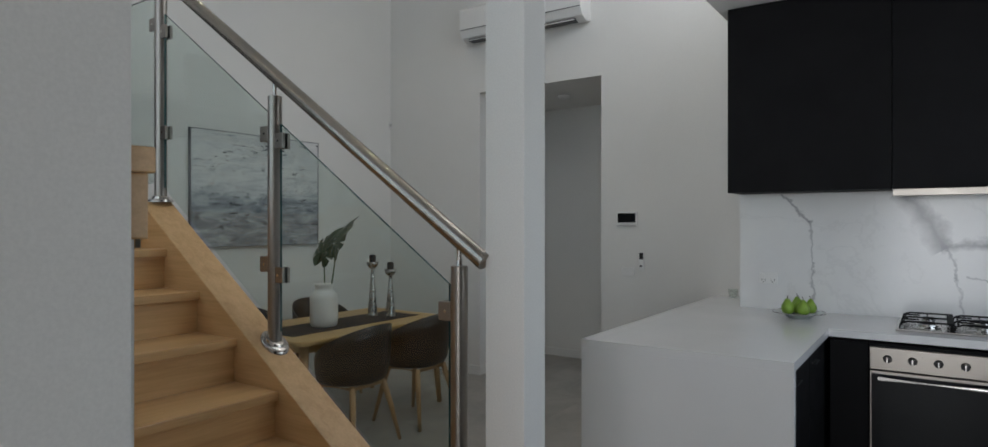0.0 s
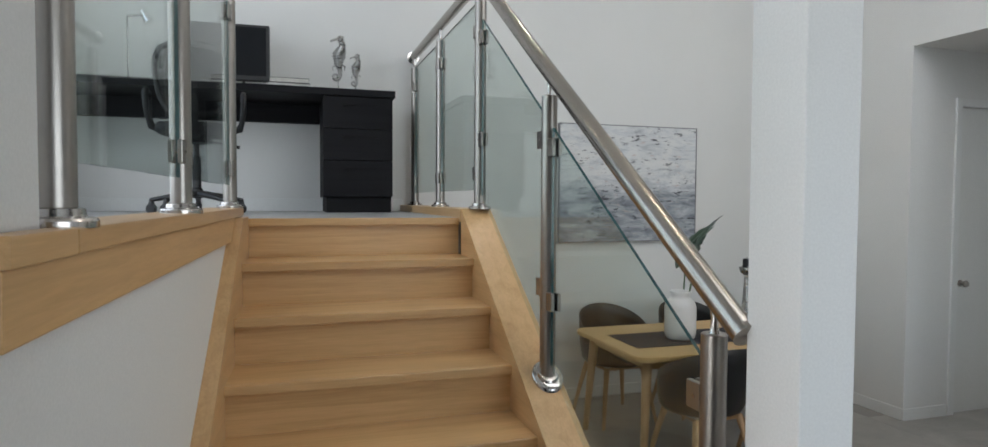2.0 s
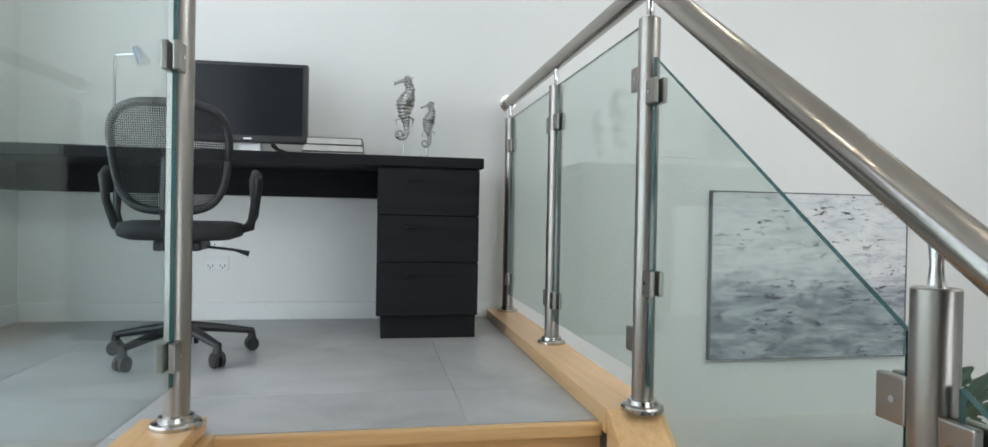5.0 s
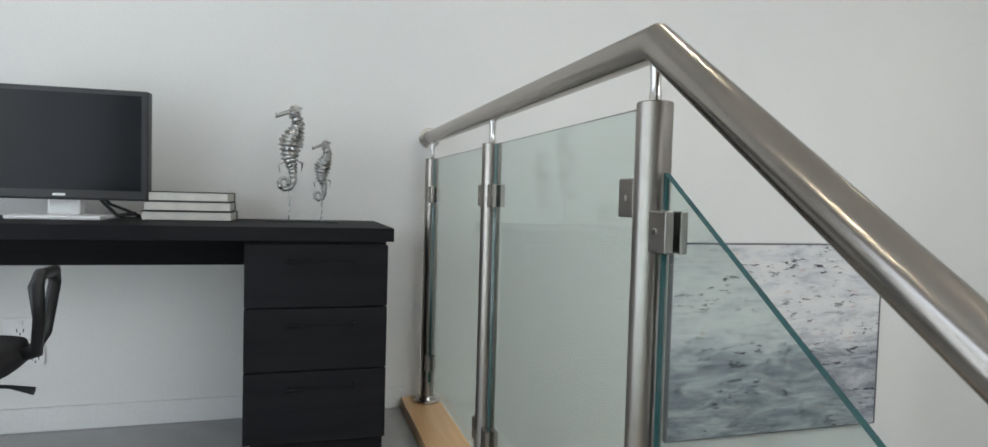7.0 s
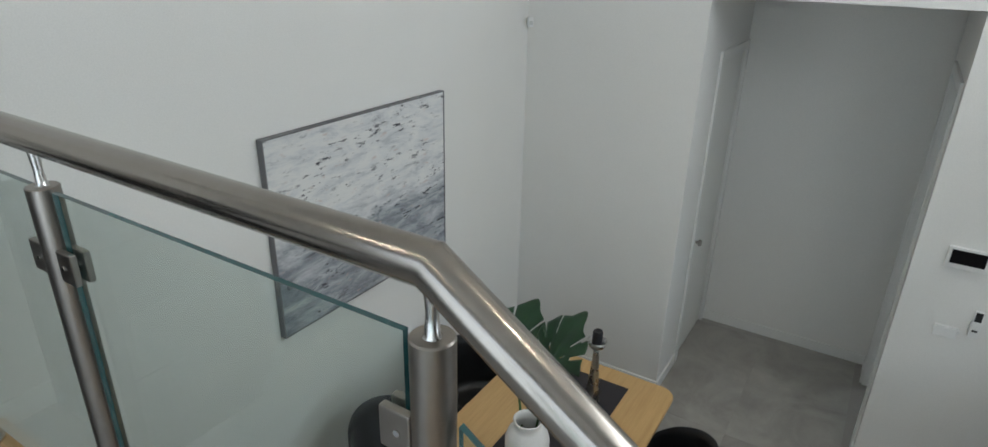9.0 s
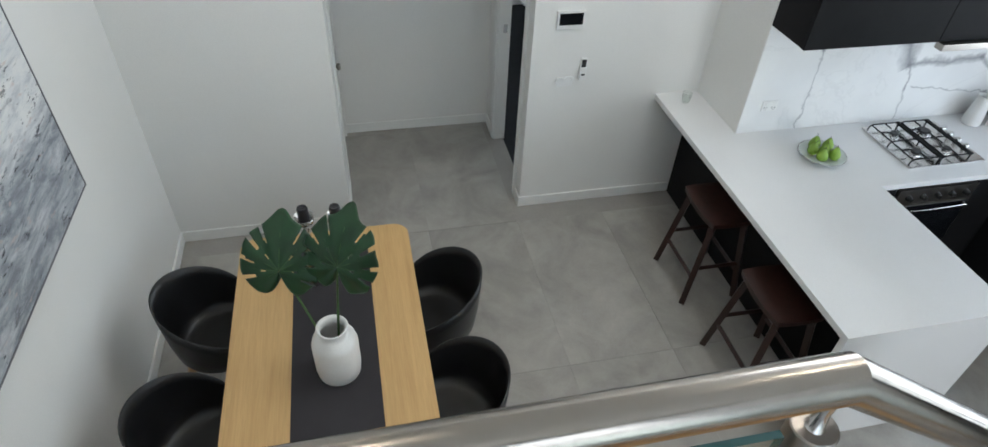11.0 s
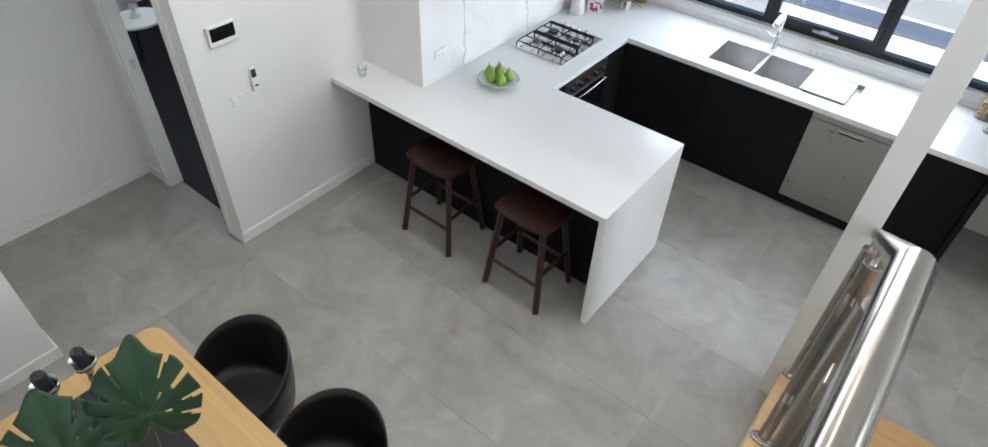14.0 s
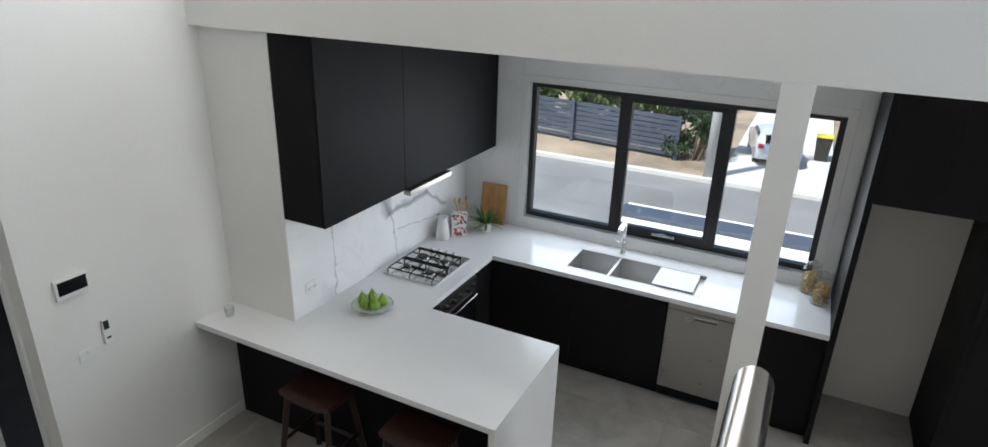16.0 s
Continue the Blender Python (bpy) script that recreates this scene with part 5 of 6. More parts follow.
def sink():
    s = root("sink", "stainless steel double-bowl sink with a drainer", "sink")
    x0, x1, y0, y1 = SINK
    t = 0.003

    def bowl(a, b, d, name):
        zb = BT - d
        bm = solid((a, a + t, y0, y1, zb, BT + 0.001), (b - t, b, y0, y1, zb, BT + 0.001), (a + t, b - t, y0, y0 + t, zb, BT + 0.001), (a + t, b - t, y1 - t, y1, zb, BT + 0.001), (a + t, b - t, y0 + t, y1 - t, zb - t, zb))
        o = part(name, bm, SINK_STEEL, s)
        if d > 0.1:
            part("waste", lathe([(0, zb + 0.001), (0.042, zb + 0.001), (0.042, zb + 0.003), (0.03, zb + 0.004), (0, zb + 0.0015)], 24, at=((a + b) / 2, (y0 + y1) / 2 - 0.05, 0)), CHROME, o)
        return o
    bowl(1.25, 1.608, 0.19, "bowl")
    bowl(0.875, 1.235, 0.19, "bowl")
    bowl(0.507, 0.86, 0.03, "drainer")
    part("rim", solid((x0, x1, y1, y1 + 0.012, BT + 0.0005, BT + 0.003), (x0, x1, y0 - 0.012, y0, BT + 0.0005, BT + 0.003), (1.235, 1.25, y0, y1, BT - 0.01, BT + 0.003), (0.86, 0.875, y0, y1, BT - 0.01, BT + 0.003)), SINK_STEEL, s)
    b = root("cutting_board", "white cutting board lying on the drainer", "cutting board", at=(0.725, -4.06, BT + 0.0035))
    part("board", solid((-0.17, 0.16, -0.16, 0.19, 0, 0.012), bevel=0.004), WHITE_PL, b)


sink()


def tap():
    t = root("kitchen_tap", "chrome pull-out mixer tap behind the sink", "tap", at=(1.262, -4.335, BT))
    part("body", lathe([(0, 0), (0.028, 0), (0.026, 0.02), (0.022, 0.03), (0.022, 0.12), (0.018, 0.13), (0, 0.13)], 24), CHROME, t, smooth=True)
    part("spout", sweep([(0, 0, 0.12), (0, 0.005, 0.26), (0, 0.02, 0.295), (0, 0.06, 0.31), (0, 0.16, 0.29), (0, 0.19, 0.275)], [0.016, 0.016, 0.017, 0.018, 0.02, 0.021], 16), CHROME, t, smooth=True)
    part("lever", sweep([(0.02, 0, 0.10), (0.05, 0, 0.11), (0.09, 0.01, 0.14)], [0.01, 0.007, 0.006], 10), CHROME, t, smooth=True)


tap()


def dishwasher():
    d = root("dishwasher", "stainless steel dishwasher with a recessed handle", "dishwasher", at=(0.41, BY - 0.03, 0))
    part("body", solid((-0.298, 0.298, -0.55, -0.02, 0.02, BB - 0.003)), BLACK_CAB, d)
    dr = part("door", solid((-0.298, 0.298, -0.02, 0.004, 0.115, BB - 0.006), bevel=0.004), DISH_STEEL, d)
    part("control_strip", solid((-0.296, 0.296, 0.0045, 0.006, BB - 0.062, BB - 0.058)), FRAME_BLACK, dr)
    part("handle", solid((-0.09, 0.09, 0.0035, 0.012, BB - 0.098, BB - 0.080), bevel=0.003), STEEL_Y, dr)
    # flat dark strip on the door, standing for the shade in the handle hollow
    part("handle_shade", solid((-0.085, 0.085, 0.0035, 0.0055, BB - 0.112, BB - 0.098)), FRAME_BLACK, dr)
    part("kick_plate", solid((-0.298, 0.298, -0.05, -0.03, 0.015, 0.108)), STEEL_X, d)


dishwasher()


def fridge_alcove():
    p = root("tall_cabinet", "matt black tall panels and overhead cupboard round an empty fridge space", "cabinet", "black kitchen cabinets")
    part("side_panel", solid((BX - 0.042, BX - 0.002, SW + 0.002, BY + 0.01, 0, KC - 0.004), bevel=0.001, seg=1), BLACK_CAB, p)
    part("side_panel", solid((-1.232, -1.192, SW + 0.002, BY + 0.01, 0, KC - 0.004), bevel=0.001, seg=1), BLACK_CAB, p)
    part("top_cupboard", solid((-1.191, BX - 0.043, SW + 0.002, BY - 0.03, 1.94, KC - 0.004)), BLACK_CAB, p)
    for i in range(2):
        part("door", solid((-1.189 + 0.358 * i, -0.834 + 0.358 * i, BY - 0.029, BY - 0.011, 1.942, KC - 0.01), bevel=0.0015, seg=1), BLACK_CAB, p)
    q = root("pantry_cabinet", "matt black full-height pantry cabinet", "cabinet", "black kitchen cabinets")
    part("carcass", solid((-2.15, -1.234, SW + 0.002, BY - 0.01, 0.0, KC - 0.004)), BLACK_CAB, q)
    for i in range(2):
        part("door", solid((-2.148 + 0.458 * i, -1.692 + 0.457 * i, BY - 0.009, BY + 0.01, 0.1, KC - 0.01), bevel=0.0015, seg=1), BLACK_CAB, q)


fridge_alcove()


def stool():
    s = root("bar_stool", "dark red-brown wooden saddle stool under the peninsula", "stool", "stools at the peninsula", (2.54, -1.765, 0))
    bm = bmesh.new()
    nx, ny = 16, 10
    top, bot = [], []
    for i in range(nx + 1):
        rt, rb = [], []
        for j in range(ny + 1):
            u, v = 2 * i / nx - 1, 2 * j / ny - 1
            x, y = 0.215 * u * (1 - 0.04 * v * v), 0.15 * v * (1 - 0.05 * u * u)
            z = 0.675 + 0.022 * u * u - 0.006 * max(abs(u), abs(v)) ** 8
            rt.append(bm.verts.new((x, y, z)))
            rb.append(bm.verts.new((x * 0.985, y * 0.985, z - 0.036)))
        top.append(rt)
        bot.append(rb)
    for i in range(nx):
        for j in range(ny):
            bm.faces.new((top[i][j], top[i + 1][j], top[i + 1][j + 1], top[i][j + 1]))
            bm.faces.new((bot[i][j], bot[i][j + 1], bot[i + 1][j + 1], bot[i + 1][j]))
    for i in range(nx):
        bm.faces.new((top[i][0], bot[i][0], bot[i + 1][0], top[i + 1][0]))
        bm.faces.new((top[i][ny], top[i + 1][ny], bot[i + 1][ny], bot[i][ny]))
    for j in range(ny):
        bm.faces.new((top[0][j], top[0][j + 1], bot[0][j + 1], bot[0][j]))
        bm.faces.new((top[nx][j], bot[nx][j], bot[nx][j + 1], top[nx][j + 1]))
    sharp_smooth(part("seat", bm, WALNUT, s), 50)

    def foot(sx, sy, z):
        k = z / 0.655
        return (sx * (0.222 - 0.06 * k), sy * (0.195 - 0.085 * k), z)
    for sx in (-1, 1):
        for sy in (-1, 1):
            l = sweep([foot(sx, sy, 0), foot(sx, sy, 0.658)], [0.027, 0.027], 4)
            part("leg", l, WALNUT, s)
    for sy, z in ((-1, 0.22), (1, 0.22)):
        part("stretcher", sweep([foot(-1, sy, z), foot(1, sy, z)], 0.017, 4), WALNUT, s)
    for sx, z in ((-1, 0.30), (1, 0.30)):
        part("stretcher", sweep([foot(sx, -1, z), foot(sx, 1, z)], 0.017, 4), WALNUT, s)
    return s


st = stool()
copy_thing(st, pose(1.735, -1.745, 0, 0, 0, -1))


def pear_plate():
    p = root("plate", "clear glass footed plate holding green pears", "plate", at=(2.60, -2.45, BT))
    part("dish", lathe([(0, 0.002), (0.06, 0.0), (0.065, 0.006), (0.09, 0.02), (0.148, 0.032), (0.151, 0.036), (0.143, 0.038), (0.085, 0.026), (0, 0.014)], 36), mottled("pale_glass_plate", (0.55, 0.60, 0.56), 0.12, 0, 10, 80, 0.1, 0), p, smooth=True)
    part("rim_band", lathe([(0.1505, 0.033), (0.1535, 0.036), (0.1505, 0.0395), (0.147, 0.0375)], 36), SILVER, p, smooth=True)
    pm = mottled("green_pear_skin", (0.26, 0.42, 0.05), 0.42, 0, 16, 160, 0.25, 0.05)
    rng = random.Random(3)
    for x, y in ((-0.06, -0.03), (-0.055, 0.045), (0.01, 0.06), (0.06, 0.02), (0.035, -0.05), (-0.01, 0.0)):
        pr = root("pear", "ripe green pear on the glass plate", "pear", "pears on the plate", (2.60 + x * 1.15, -2.45 + y * 1.15, BT + 0.028), rng.uniform(0, 360))
        k = rng.uniform(0.95, 1.06)
        prof = [(0, 0), (0.018, 0.001), (0.030, 0.010), (0.036, 0.026), (0.034, 0.044), (0.025, 0.062), (0.017, 0.075), (0.012, 0.085), (0.005, 0.090), (0, 0.089)]
        part("flesh", lathe([(r * k, z * k) for r, z in prof], 22), pm, pr, smooth=True)
        part("stalk", sweep([(0, 0, 0.086 * k), (0.003, 0, 0.098 * k), (0.008, 0.002, 0.108 * k)], 0.0018, 6), WALNUT, pr)


pear_plate()


def tumbler():
    g = root("drinking_glass", "small clear glass standing on the benchtop", "glass", at=(3.40, -1.86, BT))
    part("glass_body", lathe([(0, 0.002), (0.028, 0.0), (0.030, 0.004), (0.035, 0.075), (0.033, 0.075), (0.028, 0.008), (0, 0.007)], 28), CLEAR, g, smooth=True)


tumbler()


def jug():
    j = root("jug", "white ceramic jug beside the splashback", "jug", at=(2.82, -3.82, BT))
    j.scale = (1.12, 1.12, 1.15)
    part("body", lathe([(0, 0), (0.052, 0), (0.056, 0.008), (0.054, 0.06), (0.044, 0.13), (0.038, 0.165), (0.042, 0.19), (0.039, 0.19), (0.034, 0.165), (0.048, 0.06), (0, 0.01)], 32), CERAMIC, j, smooth=True)
    part("handle", sweep([(0, -0.04, 0.17), (0, -0.075, 0.165), (0, -0.085, 0.12), (0, -0.07, 0.075), (0, -0.05, 0.06)], 0.007, 10), CERAMIC, j, smooth=True)


jug()


def utensil_pot():
    p = root("utensil_pot", "white ceramic pot of wooden utensils", "utensil pot", at=(2.80, -4.13, BT))
    part("pot", lathe([(0, 0), (0.055, 0), (0.06, 0.006), (0.064, 0.15), (0.06, 0.155), (0.056, 0.145), (0.052, 0.01), (0, 0.01)], 32), CERAMIC, p, smooth=True)
    for k, (dx, dy, h) in enumerate(((0.04, 0.01, 0.31), (-0.03, 0.03, 0.29), (-0.01, -0.04, 0.32), (0.03, -0.03, 0.28), (-0.04, -0.01, 0.27))):
        u = sweep([(dx * 0.4, dy * 0.4, 0.02), (dx, dy, 0.2), (dx * 1.5, dy * 1.5, h - 0.06), (dx * 1.6, dy * 1.6, h - 0.03), (dx * 1.65, dy * 1.65, h)], [0.006, 0.006, 0.008, 0.024, 0.012], 10, flat=0.4)
        part("wooden_spoon", u, OAK_Z, p, smooth=True)


utensil_pot()


def patterned_canister():
    p = root("canister", "square white canister with a red and navy floral print", "canister", at=(2.74, -3.985, BT), rz=28)
    pat, nt, b = nodes_of("floral_print")
    n = noise_tex(nt, coords(nt), 22, 2, 0.5)
    n2 = noise_tex(nt, coords(nt), 31, 2, 0.5)
    c = mix(nt, ramp(nt, n, [(0.56, (0, 0, 0)), (0.6, (1, 1, 1))]), (0.75, 0.74, 0.72), (0.45, 0.05, 0.05))
    c = mix(nt, ramp(nt, n2, [(0.58, (0, 0, 0)), (0.62, (1, 1, 1))]), c, (0.05, 0.06, 0.10))
    link(nt, c, b.inputs["Base Color"])
    b.inputs["Roughness"].default_value = 0.35
    part("body", solid((-0.068, 0.068, -0.06, 0.06, 0, 0.185), bevel=0.006), pat, p)
    part("lid", solid((-0.07, 0.07, -0.062, 0.062, 0.186, 0.21), bevel=0.006), pat, p)


patterned_canister()


def chopping_board():
    c = root("chopping_board", "wooden chopping board leaning on the corner wall", "chopping board")
    bm = solid((-0.13, 0.13, -0.011, 0.011, 0, 0.40), bevel=0.008)
    bmesh.ops.transform(bm, matrix=pose(2.60, -4.385, BT + 0.003, 9, 0, 4), verts=bm.verts[:])
    part("board", bm, timber("board_wood", (0.50, 0.27, 0.11), (0.38, 0.18, 0.07), 2), c)


chopping_board()


def pot_plant():
    p = root("pot_plant", "small fern-like plant in a white pot", "pot plant", at=(2.56, -4.19, BT))
    part("pot", lathe([(0, 0), (0.036, 0), (0.044, 0.004), (0.05, 0.085), (0.046, 0.087), (0.042, 0.075), (0, 0.07)], 28), CERAMIC, p, smooth=True)
    rng = random.Random(11)
    gm = mottled("fresh_green_leaf", (0.09, 0.20, 0.035), 0.45, 0, 20, 90, 0.4, 0.1)
    bm = bmesh.new()
    for k in range(80):
        a, l, up = rng.uniform(0, 6.283), rng.uniform(0.13, 0.25), rng.uniform(0.3, 1.2)
        ca, sa = math.cos(a), math.sin(a)
        pts, wd = [], []
        for t in (0, 0.3, 0.55, 0.8, 1.0):
            r = l * t * math.cos(up) + 0.01
            z = 0.072 + l * t * math.sin(up) - 0.07 * t * t * (1.2 - up * 0.6)
            pts.append((ca * r, sa * r, z))
            wd.append(0.0015 + 0.0065 * math.sin(math.pi * min(1, t * 0.9 + 0.08)))
        sweep(pts, wd, 4, bm, 0.25)
    part("foliage", bm, gm, p)


pot_plant()


def pasta_jar(at):
    j = root("glass_jar", "clear glass jar filled with dry pasta", "jar", "pasta jars", at)
    j.scale = (1.18, 1.18, 1.25)
    part("jar", lathe([(0, 0.001), (0.055, 0.0), (0.058, 0.006), (0.058, 0.16), (0.05, 0.175), (0.048, 0.185)], 30), CLEAR, j, smooth=True)
    part("lid", lathe([(0, 0.185), (0.05, 0.185), (0.054, 0.19), (0.054, 0.20), (0.03, 0.206), (0.012, 0.21), (0.014, 0.225), (0, 0.228)], 28), CLEAR, j, smooth=True)
    rng = random.Random(int(at[0] * 1000))
    bm = bmesh.new()
    for k in range(120):
        a, r, z = rng.uniform(0, 6.283), 0.047 * rng.uniform(0.3, 1) ** 0.5, rng.uniform(0.012, 0.135)
        d = Vector((rng.uniform(-1, 1), rng.uniform(-1, 1), rng.uniform(-0.6, 0.6))).normalized() * 0.014
        c = Vector((r * math.cos(a) * 0.85, r * math.sin(a) * 0.85, z))
        sweep([c - d, c, c + d], [0.005, 0.0062, 0.005], 6, bm)
    tagged(part("pasta", bm, mottled("dry_pasta", (0.62, 0.44, 0.20), 0.55, 0, 20, 150, 0.2, 0.1), j, "golden dry pasta"), kind="stuff")


pasta_jar((-0.26, -4.39, BT))
pasta_jar((-0.345, -4.215, BT))

# ---- bedroom things ----


def side_table():
    t = root("side_table", "round white side table with slim legs", "side table", at=(6.35, -1.62, 0))
    part("top", lathe([(0, 0.50), (0.23, 0.50), (0.235, 0.51), (0.23, 0.525), (0, 0.525)], 36), WHITE_PL, t)
    for k in range(3):
        a = radians(120 * k)
        part("leg", sweep([(0.2 * math.cos(a), 0.2 * math.sin(a), 0), (0.14 * math.cos(a), 0.14 * math.sin(a), 0.5)], 0.011, 8), BLACK_PL, t)
    l = root("table_lamp", "white table lamp on the side table", "lamp", at=(6.38, -1.62, 0.526))
    part("base", lathe([(0, 0), (0.06, 0), (0.05, 0.02), (0.02, 0.04), (0.035, 0.1), (0.015, 0.2), (0, 0.2)], 24), CERAMIC, l, smooth=True)
    part("shade", lathe([(0.09, 0.2), (0.13, 0.18), (0.09, 0.36), (0.086, 0.36), (0.125, 0.184)], 28), WHITE_PL, l, smooth=True)


side_table()


def bed():
    b = root("bed", "bed with grey-blue bedding and white pillows", "bed", at=(6.5, -2.9, 0))
    part("base", solid((-0.95, 0.95, -0.8, 0.8, 0.05, 0.32), bevel=0.02), RUNNER, b)
    part("mattress", solid((-0.95, 0.95, -0.78, 0.78, 0.32, 0.56), bevel=0.05, seg=3), WHITE_PL, b)
    part("quilt", solid((-0.97, 0.45, -0.83, 0.83, 0.30, 0.60), bevel=0.05, seg=3), FABRIC_GREY, b)
    for y in (-0.4, 0.4):
        part("pillow", solid((0.5, 0.9, y - 0.3, y + 0.3, 0.56, 0.72), bevel=0.06, seg=3), FABRIC_GREY, b)


bed()


def bedroom_art():
    p = root("wall_art", "dark abstract picture on the bedroom wall", "picture", at=(7.495, -1.7, 1.75), rz=-90)
    part("panel", solid((-0.35, 0.35, -0.03, 0, -0.45, 0.45), bevel=0.004), mottled("dark_art", (0.10, 0.13, 0.17), 0.5, 0, 9, 40, 0.9, 0.2), p)


bedroom_art()
# ---- street outside ----
GZ = -2.0
ASPHALT = mottled("asphalt", (0.185, 0.183, 0.18), 0.9, 0, 0.5, 22, 0.28, 0.3)
DRY_GRASS = mottled("dry_verge", (0.30, 0.235, 0.165), 0.95, 0, 0.7, 14, 0.4, 0.6)
CONCRETE = mottled("pale_concrete", (0.52, 0.51, 0.48), 0.85, 0, 0.8, 30, 0.15, 0.2)
FENCE = mottled("grey_blue_fence_paint", (0.052, 0.064, 0.092), 0.6, 0, 3, 60, 0.2, 0.1)
BARK = mottled("bark", (0.16, 0.12, 0.09), 0.9, 0, 8, 60, 0.3, 0.6)
CAR = mottled("silver_car_paint", (0.60, 0.61, 0.63), 0.25, 0.4, 2, 90, 0.05, 0)
RUBBER = mottled("tyre_rubber", (0.02, 0.02, 0.02), 0.8)

structure("ground", solid((-400, 400, -400, 400, GZ - 0.5, GZ - 0.02)), DRY_GRASS, "dry grassy ground outside the house", "ground")
structure("road", solid((-120, 120, -16.6, -10.2, GZ - 0.02, GZ)), ASPHALT, "grey asphalt street in sun", "road")
structure("kerb", solid((-120, 120, -16.8, -16.6, GZ - 0.02, GZ + 0.12), (-120, 120, -10.2, -10.0, GZ - 0.02, GZ + 0.12), bevel=0.02), CONCRETE, "pale concrete kerb along the street", "kerb")
structure("pavement", solid((-120, 120, -10.0, -8.0, GZ - 0.02, GZ + 0.10)), CONCRETE, "pale concrete footpath by the house", "pavement")
structure("driveway", solid((-0.9, 1.9, -40, -16.8, GZ - 0.02, GZ + 0.10)), CONCRETE, "pale concrete driveway across the street", "driveway")


def garden_wall():
    w = root("garden_wall", "low white rendered wall with a dark capping", "garden wall")
    part("wall", solid((-6, 2.45, -9.35, -8.35, GZ - 0.02, -0.35), bevel=0.01), TRIM, w)
    part("capping", solid((-6, 2.45, -9.08, -8.62, -0.352, -0.28), bevel=0.01), FENCE, w)


garden_wall()


def fence():
    f = root("fence", "dark grey-blue horizontal slat fence across the street", "fence")
    a, b = Vector((14.0, -20.0, GZ)), Vector((3.4, -18.5, GZ))
    d = b - a
    ang = math.atan2(d.y, d.x)
    n = 7
    for k in range(n):
        p = a + d * k / (n - 1)
        bm = solid((-0.05, 0.05, -0.05, 0.05, -0.02, 1.32))
        bmesh.ops.transform(bm, matrix=Matrix.Translation(p) @ Matrix.Rotation(ang, 4, "Z"), verts=bm.verts[:])
        part("post", bm, FENCE, f)
    for k in range(8):
        bm = solid((0, d.length, 0.05, 0.075, 0.08 + 0.155 * k, 0.205 + 0.155 * k))
        bmesh.ops.transform(bm, matrix=Matrix.Translation(a) @ Matrix.Rotation(ang, 4, "Z"), verts=bm.verts[:])
        part("slat", bm, FENCE, f)


fence()


def leafy(bm, centre, radius, count, size, rng):
    for _ in range(count):
        v = Vector((rng.gauss(0, 1), rng.gauss(0, 1), rng.gauss(0, 1)))
        v = v.normalized() * (rng.random() ** 0.4)
        c = Vector(centre) + Vector((v.x * radius[0], v.y * radius[1], v.z * radius[2])) * (0.8 + 0.5 * noise.noise(v * 2.5 + Vector(centre)))
        t1 = Vector((rng.uniform(-1, 1), rng.uniform(-1, 1), rng.uniform(-1, 1))).normalized() * size * rng.uniform(0.6, 1.3)
        t2 = t1.orthogonal().normalized() * size * 0.5
        vs = [bm.verts.new(c - t1), bm.verts.new(c + t2), bm.verts.new(c + t1), bm.verts.new(c - t2)]
        bm.faces.new(vs)


def tree(name, at, h, r, seed, label, tone):
    rng = random.Random(seed)
    t = root(name, label, "tree" if h > 3 else "shrub", at=at)
    tr = bmesh.new()
    sweep([(0, 0, -0.05), (0.05, 0.03, h * 0.3), (0.0, 0.1, h * 0.62)], [0.05 * h ** 0.7, 0.035 * h ** 0.7, 0.015 * h ** 0.7], 10, tr)
    for k in range(6):
        a = k * 1.1 + rng.random()
        sweep([(0.03, 0.05, h * (0.3 + 0.05 * k)), (math.cos(a) * r * 0.4, math.sin(a) * r * 0.4, h * (0.5 + 0.05 * k)), (math.cos(a) * r * 0.8, math.sin(a) * r * 0.8, h * (0.6 + 0.05 * k))], [0.02 * h ** 0.7, 0.012 * h ** 0.7, 0.004 * h ** 0.7], 7, tr)
    part("trunk", tr, BARK, t)
    cr = bmesh.new()
    for k in range(9):
        a = rng.uniform(0, 6.28)
        q = r * rng.uniform(0.2, 0.75)
        leafy(cr, (q * math.cos(a), q * math.sin(a), h * rng.uniform(0.5, 0.92)), (r * 0.45, r * 0.45, h * 0.16), 420, 0.10, rng)
    part("crown", cr, tone, t)


GREEN_D = mottled("dark_foliage", (0.045, 0.075, 0.03), 0.6, 0, 1.5, 20, 0.5, 0)
GREEN_L = mottled("light_foliage", (0.11, 0.15, 0.045), 0.6, 0, 1.5, 20, 0.5, 0)
tree("street_tree", (12.5, -22.6, GZ), 2.6, 2.0, 1, "leafy green tree behind the fence", GREEN_D)
tree("street_tree", (9.8, -21.8, GZ), 2.4, 1.8, 9, "leafy light green tree behind the fence", GREEN_L)
tree("street_tree", (7.2, -21.0, GZ), 2.5, 1.7, 2, "leafy light green tree behind the fence", GREEN_L)
tree("street_tree", (4.9, -20.6, GZ), 2.6, 1.6, 3, "dense dark tree beside the driveway", GREEN_D)
tree("shrub", (2.75, -19.3, GZ), 2.5, 0.9, 5, "dense dark shrub at the end of the fence", GREEN_D)
tree("shrub", (-1.75, -20.6, GZ), 2.6, 1.0, 6, "light green shrub beside the driveway", GREEN_L)
tree("street_tree", (-4.5, -28, GZ), 4.0, 3.0, 7, "leafy tree far up the driveway", GREEN_L)
tree("street_tree", (5.0, -27, GZ), 3.6, 2.4, 8, "leafy tree beside the garage", GREEN_D)


